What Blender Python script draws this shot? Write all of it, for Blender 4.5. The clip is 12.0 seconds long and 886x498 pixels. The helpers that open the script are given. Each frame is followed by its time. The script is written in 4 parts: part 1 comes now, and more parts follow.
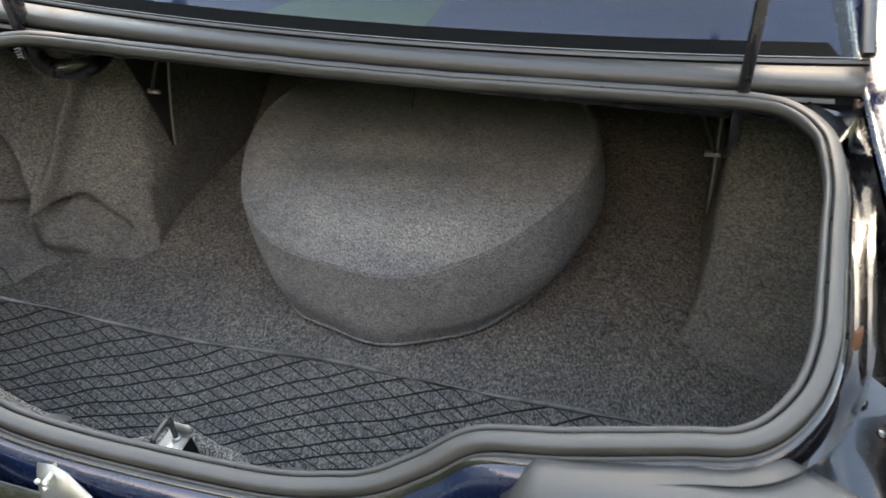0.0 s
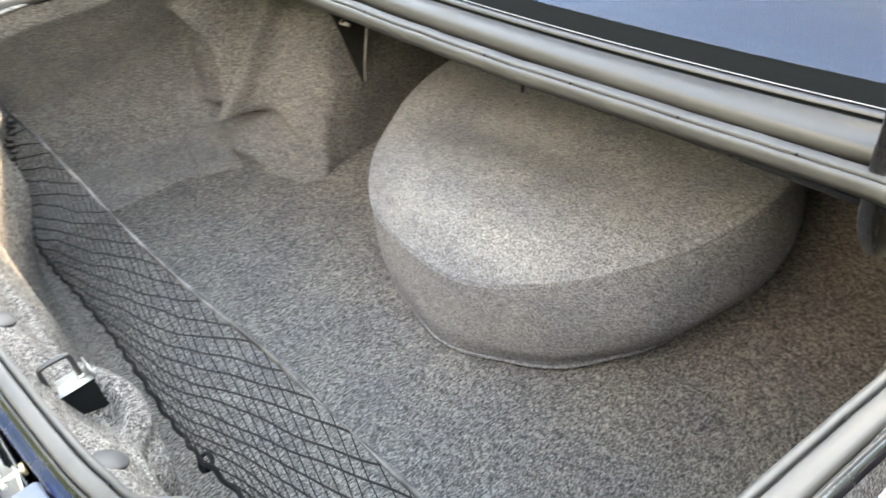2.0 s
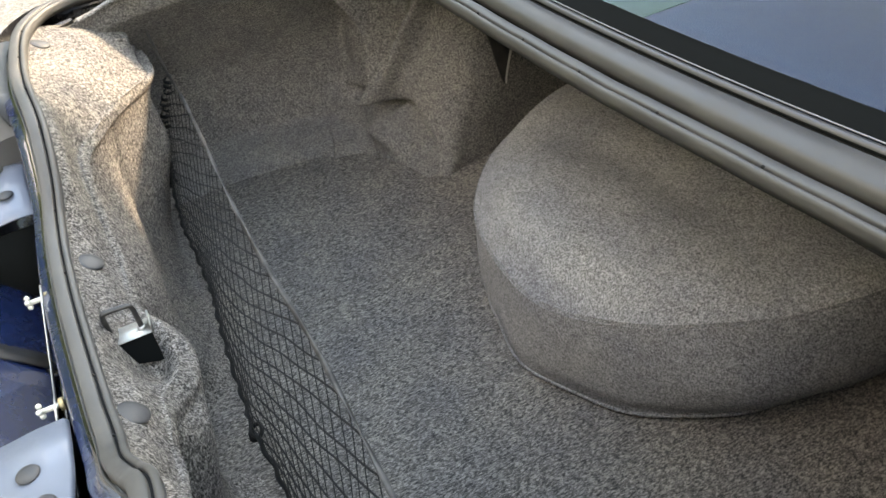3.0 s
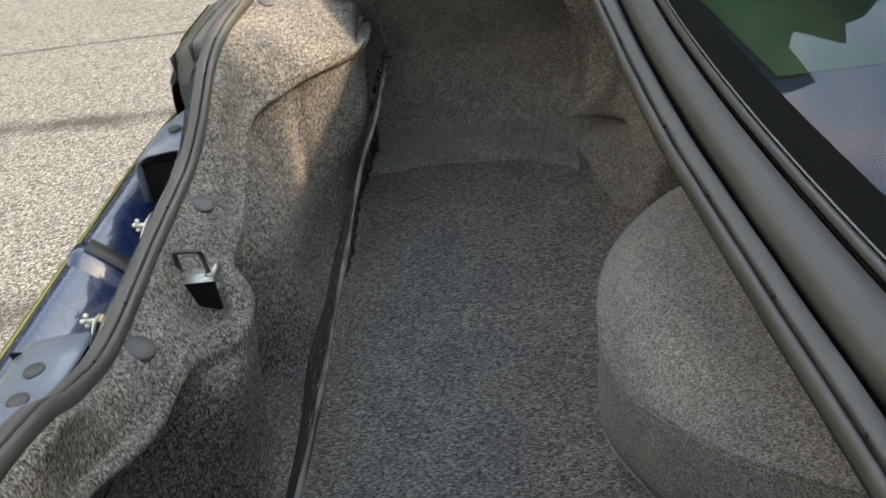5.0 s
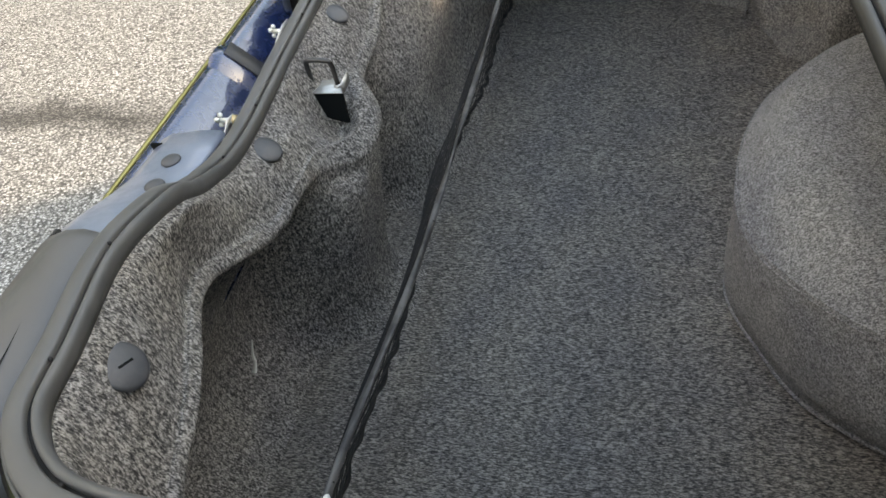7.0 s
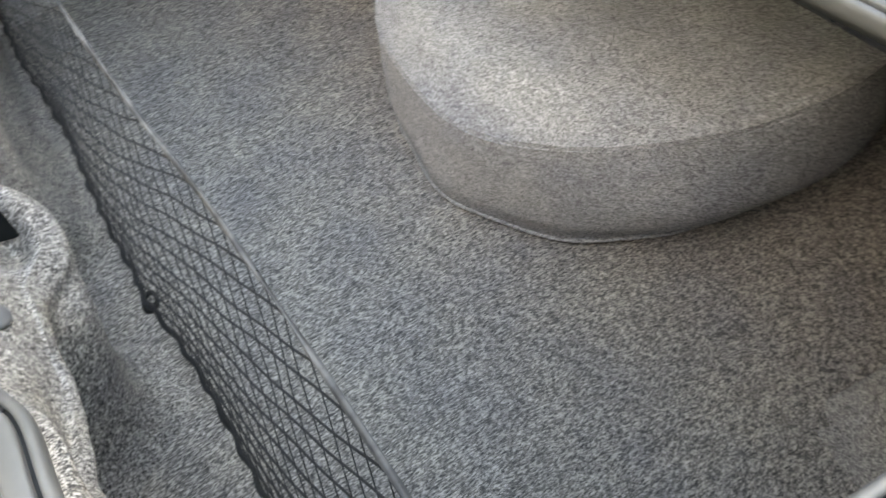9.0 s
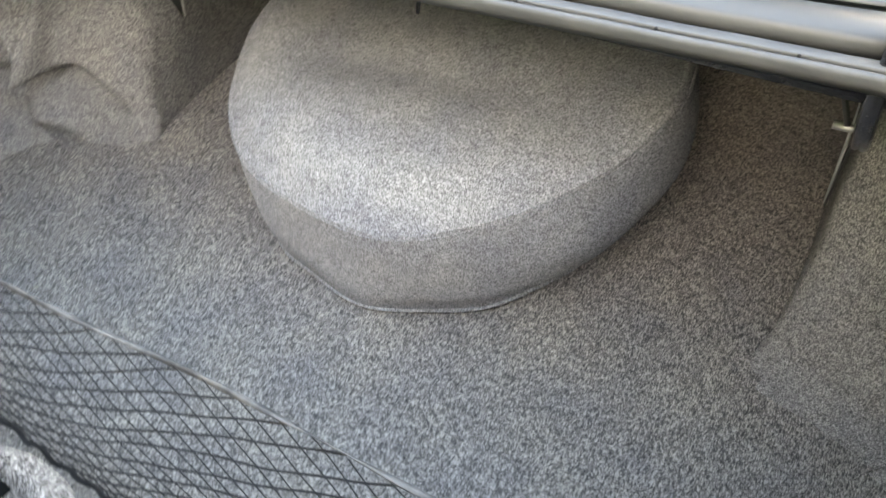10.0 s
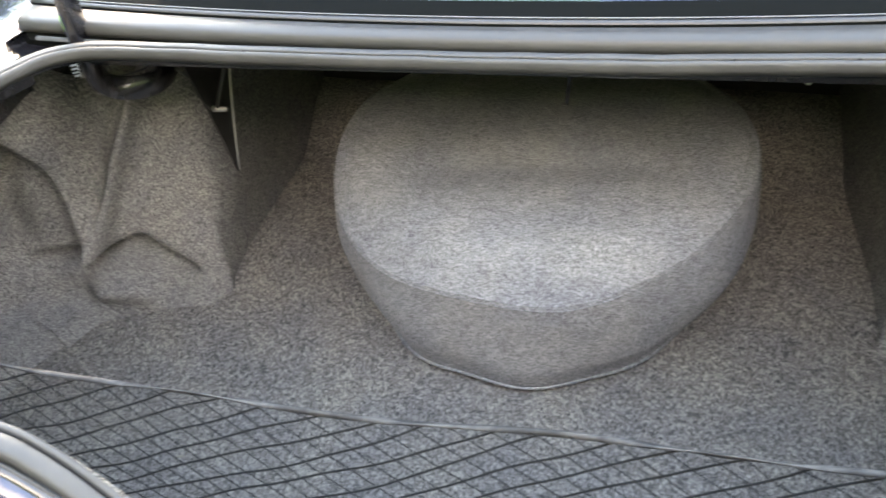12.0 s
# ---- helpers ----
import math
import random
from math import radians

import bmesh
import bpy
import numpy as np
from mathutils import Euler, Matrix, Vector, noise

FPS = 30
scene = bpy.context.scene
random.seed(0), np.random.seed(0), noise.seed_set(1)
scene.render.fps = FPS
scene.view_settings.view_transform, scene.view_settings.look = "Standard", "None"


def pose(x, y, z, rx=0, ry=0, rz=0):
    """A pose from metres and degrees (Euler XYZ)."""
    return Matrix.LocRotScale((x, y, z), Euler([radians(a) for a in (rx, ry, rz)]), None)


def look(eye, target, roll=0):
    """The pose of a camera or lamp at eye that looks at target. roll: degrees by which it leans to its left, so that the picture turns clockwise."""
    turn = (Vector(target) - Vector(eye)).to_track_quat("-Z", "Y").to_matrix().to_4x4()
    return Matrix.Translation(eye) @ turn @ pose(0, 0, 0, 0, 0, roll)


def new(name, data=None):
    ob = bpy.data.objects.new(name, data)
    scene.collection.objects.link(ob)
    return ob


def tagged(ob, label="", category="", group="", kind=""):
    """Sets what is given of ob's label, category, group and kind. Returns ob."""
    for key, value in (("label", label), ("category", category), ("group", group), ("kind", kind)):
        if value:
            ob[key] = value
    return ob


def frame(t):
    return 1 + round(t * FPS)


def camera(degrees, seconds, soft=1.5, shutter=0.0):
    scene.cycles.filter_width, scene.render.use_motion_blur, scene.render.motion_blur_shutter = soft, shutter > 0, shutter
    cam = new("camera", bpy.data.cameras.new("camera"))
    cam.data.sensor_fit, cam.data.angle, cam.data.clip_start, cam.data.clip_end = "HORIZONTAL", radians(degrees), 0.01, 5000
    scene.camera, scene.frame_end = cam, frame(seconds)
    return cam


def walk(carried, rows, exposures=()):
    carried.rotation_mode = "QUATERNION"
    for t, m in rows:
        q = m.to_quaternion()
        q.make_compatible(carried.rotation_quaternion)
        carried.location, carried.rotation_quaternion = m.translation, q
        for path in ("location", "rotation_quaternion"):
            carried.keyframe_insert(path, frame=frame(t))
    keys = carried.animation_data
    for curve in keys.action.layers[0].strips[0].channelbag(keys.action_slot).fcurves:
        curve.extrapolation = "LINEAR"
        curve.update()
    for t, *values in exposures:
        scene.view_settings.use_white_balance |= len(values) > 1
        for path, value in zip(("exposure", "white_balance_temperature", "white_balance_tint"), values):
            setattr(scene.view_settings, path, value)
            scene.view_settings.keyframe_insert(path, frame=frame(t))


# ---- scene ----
cam = camera(59.7, 12.0, shutter=0.35)
EXPOSURES = [(0, 3.5, 9100, 17), (1, 3.95, 9400, 17), (2, 4.92, 10000, 17), (2.5, 4.5, 10000, 17), (4.5, 3.07, 10000, 17), (6.5, 3.2, 9700, 17),
             (8.5, 4.15, 10100, 18), (9.5, 4.92, 9800, 17), (10.5, 4.97, 9000, 17), (11, 4.97, 8900, 17), (12, 4.67, 9000, 18)]
PATH = [
    (0, (0.462, -0.416, 1.403), (0.082, 0.693, 0.467), -3.27),
    (0.5, (0.525, -0.329, 1.379), (-0.023, 0.717, 0.454), -6.55),
    (1, (0.568, -0.214, 1.353), (-0.044, 0.764, 0.395), -6.41),
    (1.5, (0.610, -0.142, 1.342), (-0.065, 0.768, 0.360), -5.25),
    (2, (0.717, -0.040, 1.320), (-0.198, 0.665, 0.363), -8.26),
    (2.5, (0.761, 0.021, 1.301), (-0.289, 0.558, 0.375), -10.82),
    (2.7, (0.760, 0.045, 1.300), (-0.315, 0.539, 0.377), -9.79),
    (4.3, (0.747, 0.265, 1.267), (-0.463, 0.365, 0.386), -9.17),
    (4.5, (0.749, 0.308, 1.268), (-0.472, 0.321, 0.397), -8.88),
    (5, (0.750, 0.361, 1.250), (-0.478, 0.240, 0.397), -8.99),
    (5.5, (0.752, 0.378, 1.239), (-0.430, 0.112, 0.354), -9.11),
    (6, (0.761, 0.390, 1.228), (-0.374, -0.009, 0.332), -10.96),
    (6.5, (0.759, 0.386, 1.223), (-0.300, -0.027, 0.245), -12.16),
    (6.7, (0.754, 0.381, 1.220), (-0.266, -0.038, 0.203), -13.11),
    (8.3, (0.667, 0.213, 1.226), (-0.256, 0.229, 0.044), -14.35),
    (8.5, (0.644, 0.160, 1.232), (-0.232, 0.334, 0.027), -12.49),
    (9, (0.629, 0.099, 1.229), (-0.145, 0.562, 0.030), -6.21),
    (9.5, (0.621, 0.027, 1.253), (-0.053, 0.712, 0.101), -3.27),
    (10, (0.517, -0.042, 1.292), (-0.039, 0.794, 0.177), -5.55),
    (10.5, (0.415, -0.119, 1.283), (0.041, 0.931, 0.279), -3.23),
    (11, (0.341, -0.197, 1.276), (0.023, 0.926, 0.335), -2.01),
    (11.5, (0.262, -0.274, 1.293), (-0.024, 0.870, 0.366), -3.02),
    (12, (0.135, -0.304, 1.309), (-0.186, 0.827, 0.377), -5.67),
]
walk(cam, [(t, look(eye, target, roll)) for t, eye, target, roll in PATH],
     EXPOSURES)

# ---- light ----
world = bpy.data.worlds.new("sky")
scene.world = world
world.use_nodes = True
SUN_DIR = Vector((-0.15, 0.72, 0.46)).normalized()      # from the car towards the sun
wn = world.node_tree.nodes
sky = wn.new("ShaderNodeTexSky")
sky.sky_type, sky.sun_disc = "NISHITA", False
sky.dust_density, sky.ozone_density = 1.0, 0.5
sky.sun_elevation = math.asin(SUN_DIR.z)
sky.sun_rotation = math.atan2(SUN_DIR.x, SUN_DIR.y)
# broken cloud, unseen, added to whiten the light that reaches the boot
wl = world.node_tree.links
at, cloud, cover_of, grey, veil = (wn.new("ShaderNode" + k) for k in ("TexCoord", "TexNoise", "ValToRGB", "RGBToBW", "Mix"))
cloud.inputs["Scale"].default_value, cloud.inputs["Detail"].default_value, cloud.inputs["Roughness"].default_value = 2.6, 7.0, 0.62
cover_of.color_ramp.elements[0].position, cover_of.color_ramp.elements[1].position = 0.52, 0.80
cover_of.color_ramp.elements[1].color = (0.82, 0.82, 0.82, 1)
bright = wn.new("ShaderNodeMath")
bright.operation, bright.inputs[1].default_value = "MULTIPLY", 3.0
veil.data_type = "RGBA"
wl.new(at.outputs["Generated"], cloud.inputs["Vector"])
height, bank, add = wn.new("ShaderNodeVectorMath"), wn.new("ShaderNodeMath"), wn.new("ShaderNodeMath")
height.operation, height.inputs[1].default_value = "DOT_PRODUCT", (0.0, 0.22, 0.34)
bank.operation, bank.inputs[1].default_value, bank.inputs[2].default_value = "MULTIPLY_ADD", -1.0, 0.24     # thick low and behind for white light, clear above for the window's blue
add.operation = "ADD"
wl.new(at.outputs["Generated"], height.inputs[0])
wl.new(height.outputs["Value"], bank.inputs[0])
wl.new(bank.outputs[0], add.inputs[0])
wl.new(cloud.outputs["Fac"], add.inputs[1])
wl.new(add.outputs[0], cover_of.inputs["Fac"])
wl.new(sky.outputs[0], grey.inputs[0])
wl.new(grey.outputs[0], bright.inputs[0])
wl.new(cover_of.outputs[0], veil.inputs[0])
deep = wn.new("ShaderNodeMix")                         # clear summer blue
deep.data_type, deep.blend_type = "RGBA", "MULTIPLY"
deep.inputs[0].default_value, deep.inputs[7].default_value = 1.0, (0.88, 1.0, 0.99, 1)
wl.new(sky.outputs[0], deep.inputs[6])
wl.new(deep.outputs[2], veil.inputs[6])
wl.new(bright.outputs[0], veil.inputs[7])
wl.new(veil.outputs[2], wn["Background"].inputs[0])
wn["Background"].inputs[1].default_value = 0.15
sun = new("sun", bpy.data.lights.new("sun", "SUN"))
sun.data.energy, sun.data.angle, sun.data.color = 0.75, radians(4), (1.0, 0.955, 0.89)
sun.matrix_world = look(SUN_DIR * 20, (0, 0, 0))


# ---- materials ----
def material(name, colour, rough=0.6, metal=0.0, coat=0.0, spec=0.5):
    """A plain principled material; returns it with its nodes, links and shader."""
    m = bpy.data.materials.new(name)
    m.use_nodes = True
    b = m.node_tree.nodes["Principled BSDF"]
    b.inputs["Base Color"].default_value = (*colour, 1)
    b.inputs["Roughness"].default_value = rough
    b.inputs["Metallic"].default_value = metal
    b.inputs["Coat Weight"].default_value = coat
    b.inputs["Coat Roughness"].default_value = 0.04
    b.inputs["Specular IOR Level"].default_value = spec
    return m


def node(m, kind, **values):
    n = m.node_tree.nodes.new(kind)
    for key, value in values.items():
        n.inputs[key.replace("_", " ")].default_value = value
    return n


def noise_of(m, scale, detail=3.0, rough=0.6, stretch=(1, 1, 1), turn=(0, 0, 0), seed=0.0):
    """Noise in metres of the place: about scale cells to the metre."""
    links = m.node_tree.links
    co = m.node_tree.nodes.new("ShaderNodeNewGeometry")
    mp = m.node_tree.nodes.new("ShaderNodeMapping")
    mp.inputs["Scale"].default_value = stretch
    mp.inputs["Rotation"].default_value = turn
    mp.inputs["Location"].default_value = (seed, seed * 0.7, seed * 1.3)
    links.new(co.outputs["Position"], mp.inputs["Vector"])
    n = node(m, "ShaderNodeTexNoise", Scale=scale, Detail=detail, Roughness=rough)
    links.new(mp.outputs[0], n.inputs["Vector"])
    return n.outputs["Fac"]


def ramp(m, fac, stops):
    r = m.node_tree.nodes.new("ShaderNodeValToRGB")
    while len(r.color_ramp.elements) < len(stops):
        r.color_ramp.elements.new(0.5)
    for e, (at, c) in zip(r.color_ramp.elements, stops):
        e.position, e.color = at, (*c, 1)
    m.node_tree.links.new(fac, r.inputs["Fac"])
    return r.outputs["Color"]


def blend(m, mode, fac, a, b):
    x = m.node_tree.nodes.new("ShaderNodeMix")
    x.data_type, x.blend_type = "RGBA", mode
    for key, value in ((0, fac), (6, a), (7, b)):
        if hasattr(value, "is_output"):
            m.node_tree.links.new(value, x.inputs[key])
        else:
            x.inputs[key].default_value = value if key == 0 else (*value, 1)
    return x.outputs[2]


def maths(m, op, a, b):
    x = m.node_tree.nodes.new("ShaderNodeMath")
    x.operation = op
    for key, value in ((0, a), (1, b)):
        if hasattr(value, "is_output"):
            m.node_tree.links.new(value, x.inputs[key])
        else:
            x.inputs[key].default_value = value
    return x.outputs[0]


def shade(m, colour=None, rough=None, height=None, strength=0.3, distance=0.001):
    b, links = m.node_tree.nodes["Principled BSDF"], m.node_tree.links
    if colour is not None:
        links.new(colour, b.inputs["Base Color"])
    if rough is not None:
        links.new(rough, b.inputs["Roughness"])
    if height is not None:
        bump = node(m, "ShaderNodeBump", Strength=strength, Distance=distance)
        links.new(height, bump.inputs["Height"])
        links.new(bump.outputs[0], b.inputs["Normal"])


def felt(name, dark, middle, light, grain=1.0, flat=1.0, stains=(), lay=(1, .27, .8)):
    """Heathered needle felt: dark and pale fibres lying in short streaks, with soft worn blotches."""
    m = material(name, middle, 1.0, spec=0.15)
    a = noise_of(m, 430 * grain, 2, 0.75, lay, (0, 0, 0.16))
    b = noise_of(m, 780 * grain, 2, 0.75, lay, (0, 0, -0.28), 3.1)
    c = noise_of(m, 200 * grain, 2, 0.7, (0.8, 0.8, 0.8), (0.3, 0, 0.6), 7.7)
    fibre = maths(m, "ADD", maths(m, "MULTIPLY", maths(m, "ADD", a, b), 0.42), maths(m, "MULTIPLY", c, 0.16))
    colour = ramp(m, fibre, [(0.415, dark), (0.5, middle), (0.585, light)])
    hair = noise_of(m, 640 * grain, 1, 0.5, lay, (0, 0, 0.5), 5.0)
    spots = ramp(m, hair, [(0.63, (0, 0, 0)), (0.72, (1, 1, 1))])
    colour = blend(m, "MIX", maths(m, "MULTIPLY", spots, 0.40), colour, tuple(1.45 * v for v in light))
    pits = ramp(m, noise_of(m, 560 * grain, 1, 0.5, lay, (0, 0, -0.5), 9.0), [(0.63, (0, 0, 0)), (0.72, (1, 1, 1))])
    colour = blend(m, "MIX", maths(m, "MULTIPLY", pits, 0.45), colour, tuple(0.6 * v for v in dark))
    worn = ramp(m, noise_of(m, 9, 4, 0.6, seed=2.0), [(0.3, (0.84, 0.84, 0.87)), (0.7, (1.14, 1.11, 1.05))])
    colour = blend(m, "MULTIPLY", 1.0, colour, worn)
    nap = ramp(m, noise_of(m, 55, 3, 0.6, seed=4.0), [(0.3, (0.88, 0.88, 0.88)), (0.7, (1.1, 1.1, 1.1))])
    colour = blend(m, "MULTIPLY", 1.0, colour, nap)
    for place, radius, tint in stains:
        geo = m.node_tree.nodes.new("ShaderNodeNewGeometry")
        far = m.node_tree.nodes.new("ShaderNodeVectorMath")
        far.operation, far.inputs[1].default_value = "DISTANCE", place
        m.node_tree.links.new(geo.outputs["Position"], far.inputs[0])
        rag = maths(m, "ADD", maths(m, "DIVIDE", far.outputs["Value"], radius), maths(m, "MULTIPLY", noise_of(m, 60, 4, 0.7), 1.6))
        mask = ramp(m, rag, [(0.75, (0.75, 0.75, 0.75)), (1.0, (0.0, 0.0, 0.0))])
        colour = blend(m, "MIX", mask, colour, tint)
    shade(m, colour, None, fibre, 0.8 * flat, 0.003)
    return m


FELT = felt("grey_felt", (0.022, 0.0215, 0.0215), (0.107, 0.1015, 0.095), (0.302, 0.286, 0.267), grain=1.0, lay=(1, .6, .34))
# the lining felt made paler, standing in for brighter light on the side walls
LIT_SIDE_FELT = felt("lit_side_felt", (0.045, 0.0445, 0.0445), (0.118, 0.1155, 0.1115), (0.250, 0.243, 0.234), grain=1.3, lay=(1, .6, .34))
FLOOR_FELT = felt("grey_floor_felt", (0.031, 0.03038, 0.03038), (0.105, 0.098, 0.090), (0.264, 0.2468, 0.226), 1.0,
                  stains=(((-0.46, 0.275, 0.40), 0.035, (0.21, 0.19, 0.135)), ((0.18, 0.31, 0.40), 0.03, (0.125, 0.08, 0.05))))
COVER_FELT = felt("pale_grey_felt", (0.058, 0.060, 0.062), (0.154, 0.158, 0.162), (0.302, 0.309, 0.315), 1.35, 0.8, lay=(1, .45, .6))


def dusty(name, colour, rough, dust=0.25, coat=0.0, metal=0.0, scale=40, dust_colour=(0.35, 0.32, 0.27)):
    """A smooth surface with a film of dust and fine scuffs."""
    m = material(name, colour, rough, metal, coat)
    d = ramp(m, noise_of(m, scale, 6, 0.7), [(0.45, (0, 0, 0)), (0.8, (1, 1, 1))])
    fine = noise_of(m, 900, 3, 0.6)
    shade(m, blend(m, "MIX", maths(m, "MULTIPLY", d, dust), colour, dust_colour),
          maths(m, "ADD", maths(m, "MULTIPLY", d, 0.3), rough), fine, 0.12, 0.0005)
    return m


RUBBER = dusty("weathered_rubber", (0.052, 0.052, 0.051), 0.5, 0.35, scale=14, dust_colour=(0.14, 0.136, 0.126))
PAINT = dusty("dark_blue_paint", (0.005, 0.014, 0.05), 0.2, 0.015, 1.0)
# body paint paled to blue grey, standing in for reflected sky
COVER_PAINT = dusty("sky_paled_paint", (0.12, 0.145, 0.19), 0.3, 0.08, 0.3)
BLACK_PAINT = dusty("black_inner_paint", (0.007, 0.007, 0.009), 0.16, 0.03, 1.0)
COWL_PAINT = dusty("dusty_cowl_plastic", (0.045, 0.044, 0.042), 0.42, 0.16, scale=18, dust_colour=(0.16, 0.15, 0.135))
# bluer than the body paint, meant to put blue into the window's reflection
LID_PAINT = dusty("blue_lid_paint", (0.02, 0.06, 0.2), 0.4, 0.03, 0.6)
PLASTIC = dusty("black_plastic", (0.015, 0.015, 0.016), 0.5, 0.08)
PIN_PLASTIC = dusty("dark_grey_plastic", (0.032, 0.034, 0.038), 0.5, 0.12)
LAMP_PLASTIC = dusty("grey_lamp_plastic", (0.05, 0.05, 0.05), 0.45, 0.15, scale=16, dust_colour=(0.17, 0.165, 0.15))
LENS = material("dark_red_lens", (0.016, 0.003, 0.003), 0.1, coat=1.0)
STEEL = dusty("galvanised_steel", (0.42, 0.42, 0.40), 0.4, 0.35, metal=0.8, scale=90)
DARK_STEEL = dusty("worn_black_steel", (0.05, 0.05, 0.05), 0.35, 0.1, metal=0.6)
WHITE_PLASTIC = dusty("pale_plated_steel", (0.55, 0.55, 0.5), 0.4, 0.3, metal=0.3)
BRASS = material("brass", (0.42, 0.34, 0.2), 0.5, 0.8)
TRIM = material("grey_window_trim", (0.06, 0.06, 0.062), 0.35, 0.3)
BRIGHT_TRIM = material("bright_window_trim", (0.22, 0.22, 0.22), 0.35, 0.6)
SEALER = dusty("grey_seam_sealer", (0.06, 0.06, 0.058), 0.8, 0.5, scale=220, dust_colour=(0.15, 0.14, 0.13))
TWILL = dusty("pale_net_tape", (0.16, 0.15, 0.135), 0.9, 0.4, scale=120, dust_colour=(0.05, 0.05, 0.05))
# black stands in for the deep shade at the front end of the boot
DEEP_SHADE = dusty("deep_shade_black", (0.010, 0.010, 0.011), 0.9, 0.05)
BLACK = material("black_glaze", (0.006, 0.007, 0.007), 0.9, spec=0.05)
CORD = dusty("black_elastic_cord", (0.004, 0.004, 0.004), 0.9, 0.02)
STRAP = material("elastic_strap", (0.06, 0.06, 0.058), 0.7)
shade(STRAP, ramp(STRAP, noise_of(STRAP, 30, 3, 0.6, (1, 0.2, 0.2)), [(0.42, (0.015, 0.015, 0.015)), (0.62, (0.06, 0.058, 0.055))]), None, noise_of(STRAP, 700), 0.4, 0.001)
LEAF = material("dry_leaf", (0.10, 0.04, 0.015), 0.8)
GREEN = material("green_tape", (0.25, 0.6, 0.05), 0.6)
PATCH = material("dark_green_patch", (0.010, 0.036, 0.03), 0.95, spec=0.05)
# dark blue put into the shelf for the sky reflected in the window
DECK = material("reflection_blue_shelf", (0.01, 0.03, 0.09), 0.95, spec=0.05)
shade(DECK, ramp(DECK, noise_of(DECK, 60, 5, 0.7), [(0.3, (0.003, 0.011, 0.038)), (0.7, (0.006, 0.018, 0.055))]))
CABIN = material("cabin_cloth", (0.03, 0.03, 0.032), 0.9)

FOLIAGE = material("far_foliage", (0.05, 0.08, 0.03), 0.9)
shade(FOLIAGE, ramp(FOLIAGE, noise_of(FOLIAGE, 0.8, 6, 0.7), [(0.3, (0.025, 0.04, 0.016)), (0.7, (0.06, 0.09, 0.035))]))

GLASS = bpy.data.materials.new("tinted_glass")
GLASS.use_nodes = True
gt = GLASS.node_tree
gt.nodes.remove(gt.nodes["Principled BSDF"])
clear, gloss, mixer = gt.nodes.new("ShaderNodeBsdfTransparent"), gt.nodes.new("ShaderNodeBsdfGlossy"), gt.nodes.new("ShaderNodeMixShader")
fres = gt.nodes.new("ShaderNodeFresnel")
fres.inputs["IOR"].default_value = 1.5
clear.inputs[0].default_value, gloss.inputs["Roughness"].default_value = (0.72, 0.84, 0.82, 1), 0.01
gt.links.new(fres.outputs[0], mixer.inputs[0])
gt.links.new(clear.outputs[0], mixer.inputs[1])
gt.links.new(gloss.outputs[0], mixer.inputs[2])
gt.links.new(mixer.outputs[0], gt.nodes["Material Output"].inputs[0])

ASPHALT = material("chip_seal_asphalt", (0.2, 0.2, 0.19), 0.85)
vor = node(ASPHALT, "ShaderNodeTexVoronoi", Scale=150.0)
geo = ASPHALT.node_tree.nodes.new("ShaderNodeNewGeometry")
ASPHALT.node_tree.links.new(geo.outputs["Position"], vor.inputs["Vector"])
chips = ramp(ASPHALT, vor.outputs["Color"], [(0.15, (0.09, 0.088, 0.08)), (0.5, (0.215, 0.21, 0.197)), (0.85, (0.40, 0.39, 0.37))])
joints = ramp(ASPHALT, vor.outputs["Distance"], [(0.35, (1, 1, 1)), (0.7, (0.25, 0.25, 0.25))])
chips = blend(ASPHALT, "MULTIPLY", 1.0, chips, joints)
tar = ramp(ASPHALT, noise_of(ASPHALT, 1.1, 6, 0.65, (2.2, 0.35, 1), (0, 0, 0.1)), [(0.60, (1, 1, 1)), (0.74, (0.5, 0.49, 0.47))])
chips = blend(ASPHALT, "MULTIPLY", 1.0, chips, tar)
# oily wheel tracks running along the car
split = ASPHALT.node_tree.nodes.new("ShaderNodeSeparateXYZ")
ASPHALT.node_tree.links.new(geo.outputs["Position"], split.inputs[0])
wander = maths(ASPHALT, "MULTIPLY", maths(ASPHALT, "SUBTRACT", noise_of(ASPHALT, 2.2, 6, 0.7), 0.5), 0.9)
for centre, half in ((-2.27, 0.13), (-0.95, 0.16), (-3.36, 0.04)):
    off = maths(ASPHALT, "ABSOLUTE", maths(ASPHALT, "ADD", maths(ASPHALT, "SUBTRACT", split.outputs[0], centre), maths(ASPHALT, "MULTIPLY", wander, half * 1.6)), 0)
    patchy = maths(ASPHALT, "MULTIPLY", noise_of(ASPHALT, 5, 5, 0.7, (1.6, .8, 1), seed=centre), half * 1.5)
    track = ramp(ASPHALT, maths(ASPHALT, "DIVIDE", maths(ASPHALT, "ADD", off, patchy), half * 2.4), [(0.30, (0.30, 0.29, 0.28)), (0.62, (1, 1, 1))])
    chips = blend(ASPHALT, "MULTIPLY", 1.0, chips, track)
shade(ASPHALT, chips, None, vor.outputs["Distance"], 0.6, -0.004)


# ---- building helpers ----
def part(name, bm, mat, parent=None, label="", smooth=True):
    me = bpy.data.meshes.new(name)
    bmesh.ops.recalc_face_normals(bm, faces=bm.faces)
    bm.to_mesh(me)
    bm.free()
    me.materials.append(mat)
    if smooth:
        me.shade_smooth()
    ob = new(name, me)
    if parent:
        ob.parent = parent
    if label:
        ob["label"] = label
    return ob


